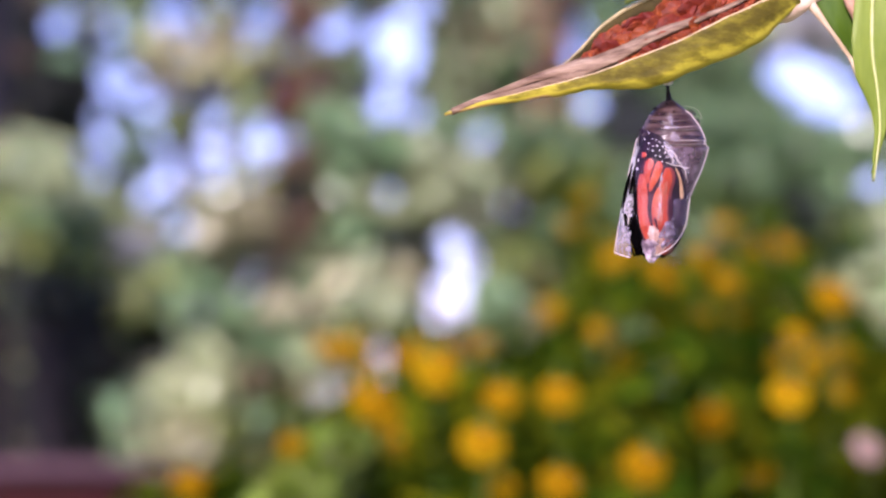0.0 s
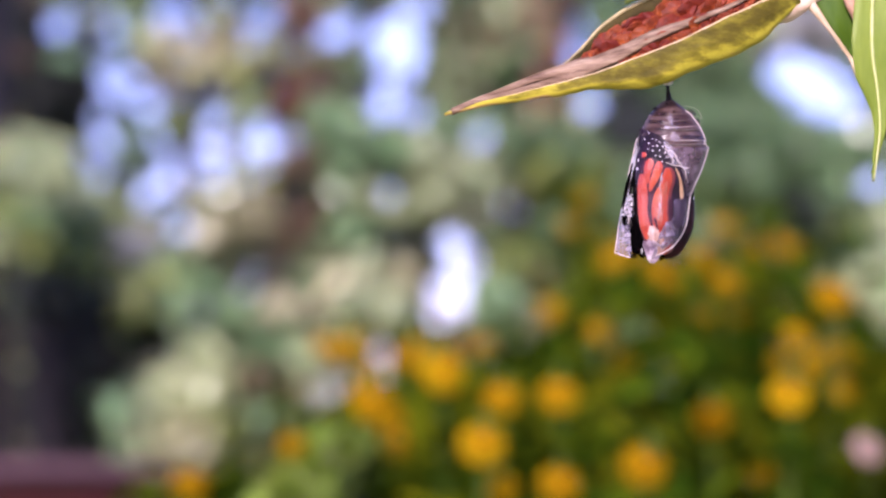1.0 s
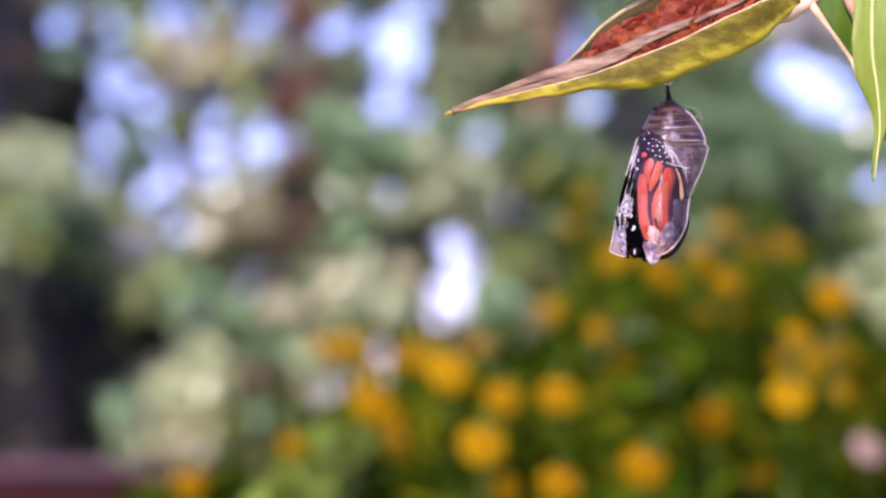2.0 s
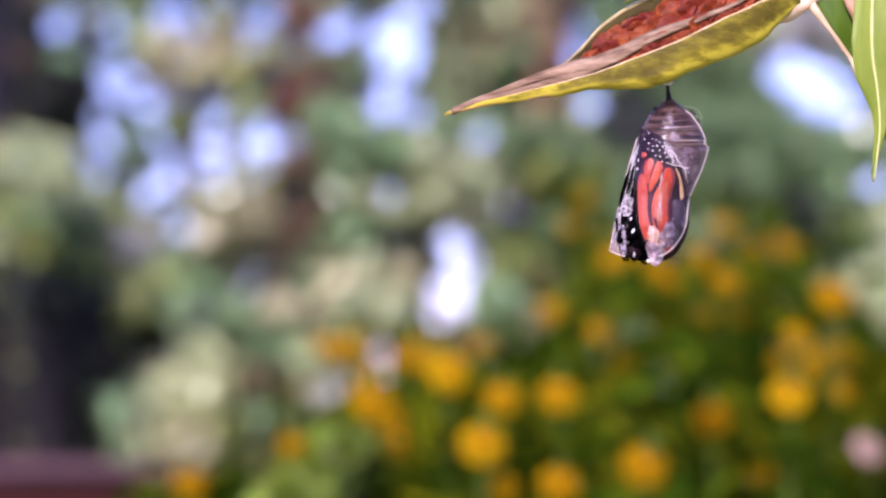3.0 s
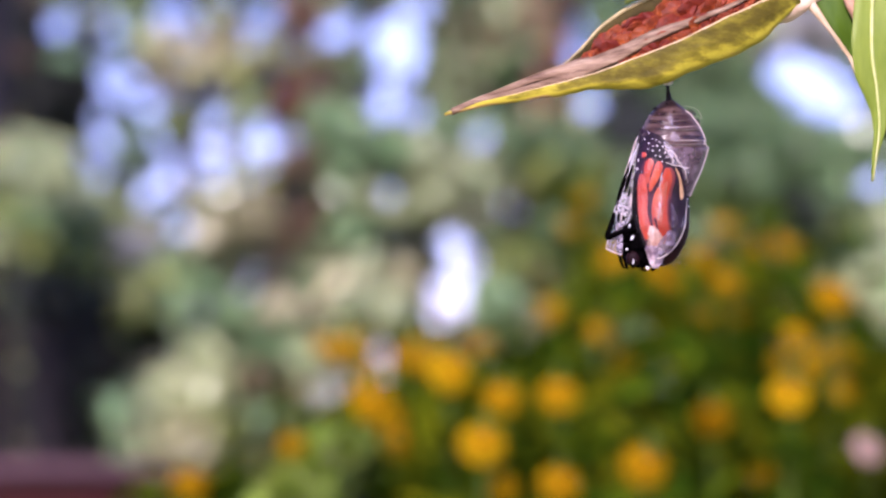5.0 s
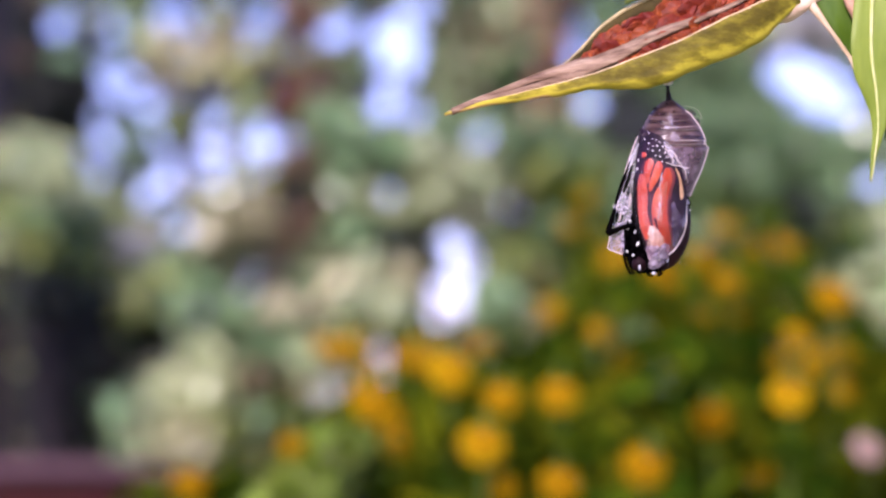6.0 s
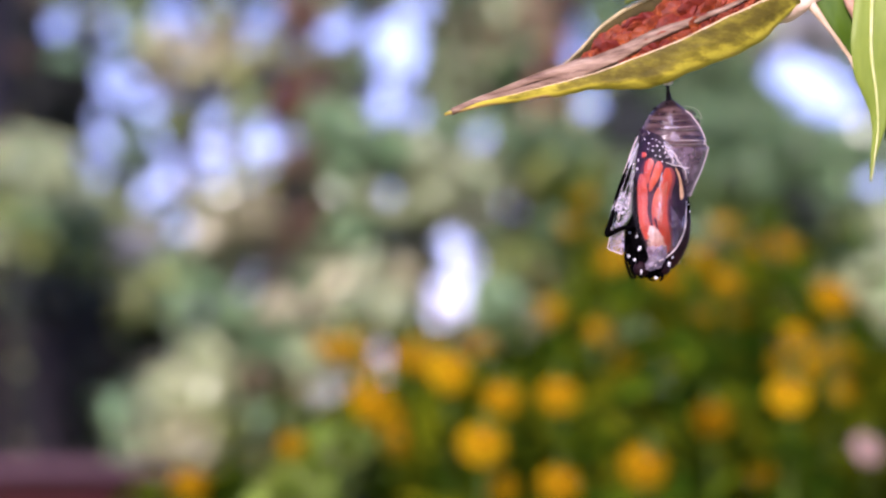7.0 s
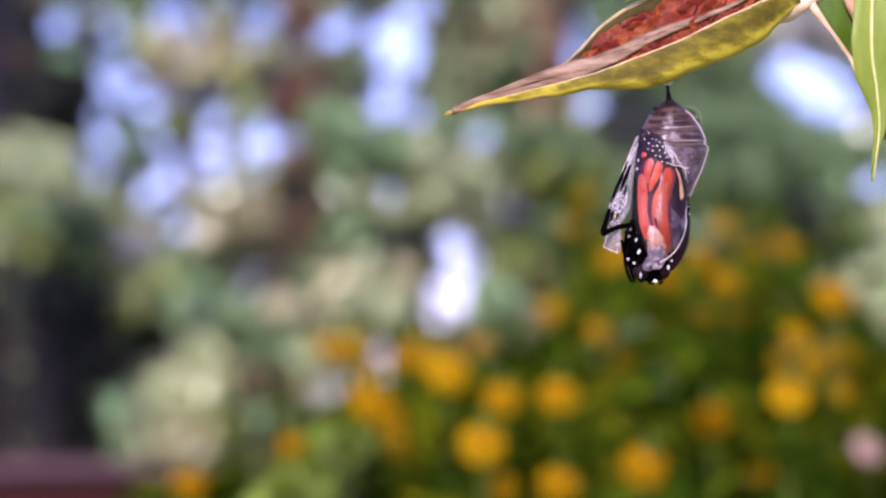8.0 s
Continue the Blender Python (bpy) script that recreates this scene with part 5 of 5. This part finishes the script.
def build_forewing():
    rows = ((228, 1132, 1140), (240, 1131, 1168), (255, 1129, 1184), (270, 1127, 1194), (290, 1125, 1203), (310, 1124, 1209), (345, 1124, 1216), (375, 1126, 1213), (395, 1133, 1207), (406, 1146, 1200))
    wing = part("forewing", patch(rows, 1.015, 16), M_WING_DARK, fly, "folded wing with orange cells and black veins")
    cells = ((M_ORANGE, "wing_cell", ((281, 1148, 1152), (288, 1143, 1156), (296, 1141, 1154.5), (305, 1140, 1152), (315, 1141, 1149), (325, 1144, 1147))),
             (M_ORANGE, "wing_cell", ((286, 1164, 1169), (293, 1160, 1172), (300, 1157, 1171.5), (310, 1154, 1168.5), (320, 1150, 1164), (328, 1148.5, 1159), (336, 1148.5, 1153.5), (340, 1149, 1151))),
             (M_ORANGE, "wing_cell", ((308, 1134, 1137), (316, 1131.5, 1140), (326, 1130, 1143.5), (338, 1129, 1145.5), (350, 1128.5, 1146), (362, 1128.5, 1145.5), (375, 1129, 1145), (388, 1131, 1147.5), (400, 1134, 1151), (412, 1138, 1152), (424, 1143, 1150))),
             (M_ORANGE, "wing_cell", ((297, 1179, 1183), (304, 1175.5, 1187), (312, 1172.5, 1188.5), (322, 1169, 1188.5), (332, 1164, 1185.5), (342, 1157.5, 1183), (354, 1154, 1181), (366, 1152.5, 1180), (380, 1152.5, 1180), (394, 1155, 1181.5),
                                      (408, 1157, 1184), (424, 1155, 1186.5), (438, 1156, 1186), (446, 1160, 1182), (451, 1166, 1177))),
             (M_ORANGE, "wing_cell", ((270, 1138.5, 1141), (274, 1137, 1143), (279, 1137.5, 1140.5))),
             (M_GOLD, "wing_cell", ((299, 1195, 1197.5), (308, 1199, 1202), (318, 1202, 1205.5), (330, 1203, 1208.5), (340, 1203, 1210), (347, 1203.5, 1210), (352, 1205, 1208.5), (354, 1206, 1207.5))))
    under = ((279, 1142, 1154), (288, 1138, 1173), (300, 1134, 1190), (320, 1130, 1191), (345, 1127, 1190), (380, 1127, 1190), (410, 1135, 1190), (436, 1146, 1188), (450, 1160, 1178))
    part("vein_field", cell(under, 1.015, 0.1, 14), M_VEIN, wing)
    for m, nm, rows in cells:
        if m is M_ORANGE:
            part("cell_border", cell([(d, a - 1.6, b + (6 if b > 1179 else 1.6)) for d, a, b in rows], 1.015, 0.2), M_RED, wing)
            rows = [(d, a - 0.7, b + 0.7) for d, a, b in rows]
        part(nm, cell(rows, 1.015, 1.0, 9, 1.2, 0.9), m, wing)
    part("pale_end", cell(((400, 1151, 1157), (406, 1147, 1164), (414, 1146, 1170), (424, 1146, 1175), (434, 1147, 1178), (444, 1150, 1176), (450, 1155, 1170)), 1.015, 2.4, 11, 1.2, 5.0), M_PALE_END, wing, "whitish pink end of the wing")
    part("dark_band", blade(1124, 318, 1136, 440, 8, 1.015, 1.0, -3), M_BLACK, wing)
    part("dark_vein", blade(1158, 386, 1165, 408, 5, 1.015, 2.6, 0), M_VEIN, wing)
    # highlight in the middle of the large cell, painted as a lighter film
    part("sheen", cell(((322, 1176, 1181), (336, 1169, 1181), (352, 1162, 1178), (368, 1159, 1175), (384, 1159, 1173), (400, 1161, 1171)), 1.015, 2.0, 9, 0.6, 3.0), M_SALMON, wing, "pale salmon sheen painted on the cell")
    # gloss streaks over the wing, painted as thin pale patches
    for rows in (((304, 1170, 1173), (318, 1168, 1172), (334, 1166, 1169), (352, 1167, 1171), (372, 1165, 1169), (390, 1163, 1166)), ((250, 1174, 1180), (262, 1178, 1190), (280, 1186, 1196))):
        part("streak", patch(rows, 1.07, 6), M_SHEEN, wing, "pale gloss streak painted on")
    rng = random.Random(17)
    for x, d in ((1148, 236), (1141, 247), (1148, 254), (1155, 246), (1161, 248), (1167, 252), (1156, 259), (1163, 258), (1155, 267), (1167, 266), (1160, 276), (1168, 277), (1173, 260), (1177, 271), (1180, 279), (1147, 264), (1172, 286)):
        part("wing_dot", blob(at(x, d, skin(x, d, 1.03) - 0.5), rng.uniform(0.9, 1.5), 1.0, rng.uniform(1.0, 1.7), 0.3, seg=8, rings=6), M_DOT, wing)
    for d, x in ((284, 1130), (299, 1128)):
        part("wing_dot", blob(at(x, d, skin(x, d, 1.02)), 1.6, 1.2, 2.6, 0.2, seg=8, rings=6), M_DOT, wing)
    return wing


build_forewing()


def build_wing_tip():
    """The lower end of the wing, which slides down out of the case."""
    cap = patch(((443, 1145, 1166), (449, 1143, 1174), (455, 1145, 1180), (462, 1147, 1177), (470, 1150, 1174), (477, 1152, 1170), (482, 1156, 1165)), 1.075, 16)
    for v in cap.verts:
        v.co.y += 7 * T * noise.noise(v.co * 900) + 3 * T * noise.noise(v.co * 2600)
    for v in cap.verts:
        high = max(0.0, 1 - (at(1160, 443).z - v.co.z) / (9 * T))
        v.co.z += high * 9 * T * noise.noise(Vector((v.co.x * 1300, 4, 0)))
    tip = part("wing_tip", cap, M_TIP_END, fly, "milky crumpled lower end of the wing", BODY_AT)
    return tip


TIP = build_wing_tip()
part("side_body", patch(((296, 1126, 1140), (318, 1121, 1140), (345, 1119, 1140), (385, 1118, 1142), (420, 1116, 1145), (440, 1120, 1145)), 0.72, 8), M_BLACK, fly, "black side of the abdomen")


def build_body():
    rng = random.Random(31)
    bm = blob(at(1138, 432, 8), 33, 38, 62, 0.14, 2.4, tilt=6)
    body = part("thorax", bm, M_BLACK, fly, "black furry thorax with white spots", BODY_AT)
    part("head", blob(at(1150, 474, 2), 34, 32, 24, 0.16, 3), M_BLACK, body)
    part("eye", blob(at(1134, 482, -20), 14, 12, 14, 0.02, 1), M_EYE, body)
    part("eye", blob(at(1173, 481, -14), 13, 12, 13, 0.02, 1), M_EYE, body)
    for x, d, rx, rz, y in ((1117, 406, 4, 4, -26), (1113, 418, 3, 3, -24), (1126, 425, 2.6, 5, -33), (1131, 446, 3.6, 7, -35), (1111, 459, 5, 4, -22), (1122, 466, 4, 4, -26), (1134, 488, 2.6, 7, -36),
                            (1160, 498, 5.6, 4.6, -22), (1183, 474, 3.2, 6.5, -28), (1189, 462, 2, 3, -20)):
        part("white_spot", blob(at(x, d, y), rx * 0.56, 2.0, rz * 0.56, 1.1, 1.9, tilt=rng.uniform(-10, 50), seg=10, rings=8), M_WHITE, body)
    for pts, w in ((((1112, 440), (1106, 462), (1112, 488), (1119, 500)), 3.2), (((1122, 455), (1116, 478), (1124, 500)), 3.4), (((1128, 470), (1129, 490), (1136, 500)), 3.0), (((1100, 425), (1104, 450), (1112, 470)), 2.4),
                   (((1165, 488), (1172, 498), (1166, 503)), 3.0), (((1146, 492), (1150, 501), (1158, 503)), 2.6)):
        line = curve_through([at(x, d, -24) for x, d in pts], 12)
        part("leg", tube(line, [w * T * (1.1 - 0.04 * k) for k in range(12)], 7), M_BLACK, body)
    line = curve_through([at(1106, 452, -26), at(1110, 478, -30), at(1118, 499, -28)], 12)
    part("antenna", tube(line, 0.9 * T, 6), M_BLACK, body)
    fur = bmesh.new()
    for _ in range(420):
        if rng.random() < 0.55:
            c, r = at(1138, 432, 8), Vector((33, 38, 62))
        else:
            c, r = at(1150, 474, 2), Vector((34, 32, 24))
        n = Vector((rng.gauss(0, 1), rng.gauss(-0.3, 1), rng.gauss(0, 1))).normalized()
        p = c + Vector((n.x * r.x, n.y * r.y, n.z * r.z)) * T
        e = p + (n + Vector((rng.gauss(0, 0.4), 0, -0.5 + rng.gauss(0, 0.4)))).normalized() * rng.uniform(4, 9) * T
        s = n.cross(Vector((0.3, 0.5, 0.8))).normalized() * 0.8 * T
        s2 = n.cross(s).normalized() * 0.8 * T
        a, b, g, h = fur.verts.new(p + s), fur.verts.new(p - 0.5 * s + s2), fur.verts.new(p - 0.5 * s - s2), fur.verts.new(e)
        for f in ((a, b, h), (b, g, h), (g, a, h)):
            fur.faces.new(f)
    part("fur", fur, M_BLACK, body, smooth=False, kind="stuff")
    return body


BODY = build_body()


def build_far_wing():
    bm = blob(at(1181, 413, 12), 40, 22, 72, 0.06, 2, tilt=9, seg=32, rings=22)
    far = part("far_wing", bm, M_MAROON, fly, "dark maroon far wing", at(1205, 345, 12))
    for x, d, rx, rz in ((1213, 359, 4, 7), (1217, 368, 4, 8), (1216, 380, 4, 7)):
        part("wing_root", blob(at(x, d, 6), rx, 6, rz, 0.3, 2, seg=12, rings=9), M_BLACK, far)
    for x, d in ((1218, 366), (1220, 379)):
        part("white_spot", blob(at(x, d, 0), 1.5, 1.5, 1.6, 0, seg=8, rings=6), M_WHITE, far)
    return far


FAR = build_far_wing()


def build_elbow_leg():
    """A bent foreleg that works its way out beside the loose panel."""
    line = curve_through([at(1079, 370, -30), at(1072, 395, -34), at(1067, 412, -36), at(1078, 409, -38), at(1095, 402, -40), at(1128, 397, -36)], 22)
    return part("foreleg", tube(line, [T * (3.4 + 1.6 * math.sin(math.pi * min(1, k / 14)) + (0.9 if k > 8 else 0)) for k in range(22)], 8), M_BLACK, fly, "bent black foreleg", at(1126, 397, -30))


ELBOW = build_elbow_leg()


# ---------------------------------------------------------------- what moves
def motions():
    def slide(ob, rows):
        base = Vector(ob.location)
        out = []
        for t, dx, dd, turn, *near in rows:
            out.append((t, Matrix.Translation(base + Vector((dx * T, -near[0] * T if near else 0, -dd * T))) @ Matrix.Rotation(radians(turn), 4, "Y")))
        walk(ob, out)

    # seconds, right, down (tenths of a millimetre), turn in the sheet (degrees; positive swings the lower end left)
    flap = [(0, 0, 0, 0), (0.5, 0, 0, -1.3), (1.0, 0, 0, -0.2), (1.2, 0, 0, 1.6), (1.5, 0, 0, 2.9), (2.2, 0, 0, 2.2), (2.8, 0, -1, 3.6), (3.0, 0, -1, 2.4), (3.5, 0, -1, 1.3), (4.0, 0, 0, 1.0), (4.5, 0, -2, 4.2), (4.7, 0, -3, 5.2), (5.2, 0, -3, 3.6),
            (5.8, 0, -4, 3.4), (6.0, 0, -4, 3.5), (6.3, 0, -4, 1.2), (6.5, 0, -4, 0.2), (7.0, 0, -4, 3.5), (7.5, 0, -5, 2.2), (8.0, 0, -5, 5.3)]
    slide(CHIP, flap)
    # the panel opens further than its torn end
    slide(FLAP, [(t, dx, dd * 0.5, turn + float(np.interp(t, (0, 4.7, 5.8, 7.0, 8.0), (0, 0.2, 2.2, 3.2, 4.0)))) for t, dx, dd, turn in flap])
    body = [(0, 5, -46, 0), (0.5, 5, -45, 0), (1.0, 2, -43, 0), (1.5, -9, -42, 2), (2.2, -9, -40, 2), (2.8, -12, -37, 2), (3.0, -10, -36, 2), (3.5, -5, -33, 1), (4.0, -2, -29, 0), (4.5, -12, -28, 2), (4.7, -15, -27, 2), (5.2, -8, -21, 1),
            (5.8, -1, -15, 0), (6.0, -2, -14, 0), (6.3, 8, -12, -1), (6.5, 11, -11, -1), (7.0, 1, -6, 0), (7.5, 6, -4, 0), (8.0, 0, 0, 0)]
    slide(BODY, body)
    slide(FAR, [(0, -4, -30, 0), (0.5, -2, -29, 0), (1.0, 7, -27, -1), (1.5, -3, -27, 0), (2.2, 0, -25, 0), (2.8, -2, -24, 0), (3.5, 5, -20, -1), (4.0, 11, -17, -1), (4.5, 0, -17, 0), (4.7, -3, -16, 0), (5.2, 1, -12, 0), (5.8, 3, -8, 0),
                (6.0, 1, -7, 0), (6.3, 12, -6, -1), (6.5, 15, -6, -1), (7.0, 1, -4, 0), (7.5, 4, -2, 0), (8.0, 0, 0, 0)])
    slide(TIP, [(0, -9, -17, 0, 12), (1.0, -7, -16, 0, 12), (1.5, -7, -15, 0, 11), (2.8, -3, -12, 0, 10), (3.5, 0, -10, 0, 9), (4.0, 0, -9, 0, 8), (4.7, -2, -7, 0, 8), (5.8, -1, -7, 0, 6), (6.0, -1, -7, 0, 6),
                (6.5, 3, -6, -1, 5), (7.0, 1, -6, 0, 4), (7.5, 2, -5, 0, 4), (8.0, 2, -5, 0, 3)])
    slide(SLOUGH, [(0, 0, 0, 0), (2.8, 0, 2, 2), (4.0, 2, 5, 4), (4.7, 0, 12, 8), (5.2, -2, 20, 12), (5.8, -10, 35, 16), (6.5, -15, 40, 18), (8.0, -21, 41, 20)])
    slide(CASE, [(0, 0, 0, 0), (1.0, 1, 0, -0.5), (2.8, 0, 2, -2.0), (4.0, 2, 2, -3.0), (4.7, -1, 3, -4.2), (5.8, 0, 4, -5.6), (6.5, 2, 5, -6.0), (7.0, 0, 5, -6.6), (8.0, 1, 6, -8.0)])
    slide(ELBOW, [(0, 62, 34, 0, -12), (1.0, 58, 32, 0, -12), (1.5, 50, 28, 0, -10), (2.2, 40, 22, 0, -8), (2.8, 28, 14, 0, -4), (3.5, 30, 14, 0, -4), (4.0, 30, 16, 0, -4), (4.5, 14, 11, 0, 0), (4.7, 8, 9, 0, 0), (5.8, 8, 2, 0), (6.0, 9, 0, 0), (6.5, 18, 5, 0), (7.0, 7, 2, 0), (7.5, 10, 2, 0), (8.0, 0, 0, 0)])
    slide(LEAF_LIT, [(0, 0, 0, 0), (3.0, 0, 0, 0), (4.5, 0, 0, 0), (5.8, 0, 0, 0.7), (6.5, 0, 0, 0.5), (7.0, 0, 0, 0.7), (7.5, 0, 0, 0), (8.0, 0, 0, 0.2)])
    flower = MARIGOLDS[7]
    rest = flower.matrix_basis.copy()
    walk(flower, [(t, Matrix.Translation((dx, 0, 0)) @ rest) for t, dx in ((0, -0.003), (0.5, -0.003), (1.0, 0.0), (1.5, 0.004), (3.0, 0.003), (6.0, 0.004), (8.0, 0.003))])


motions()
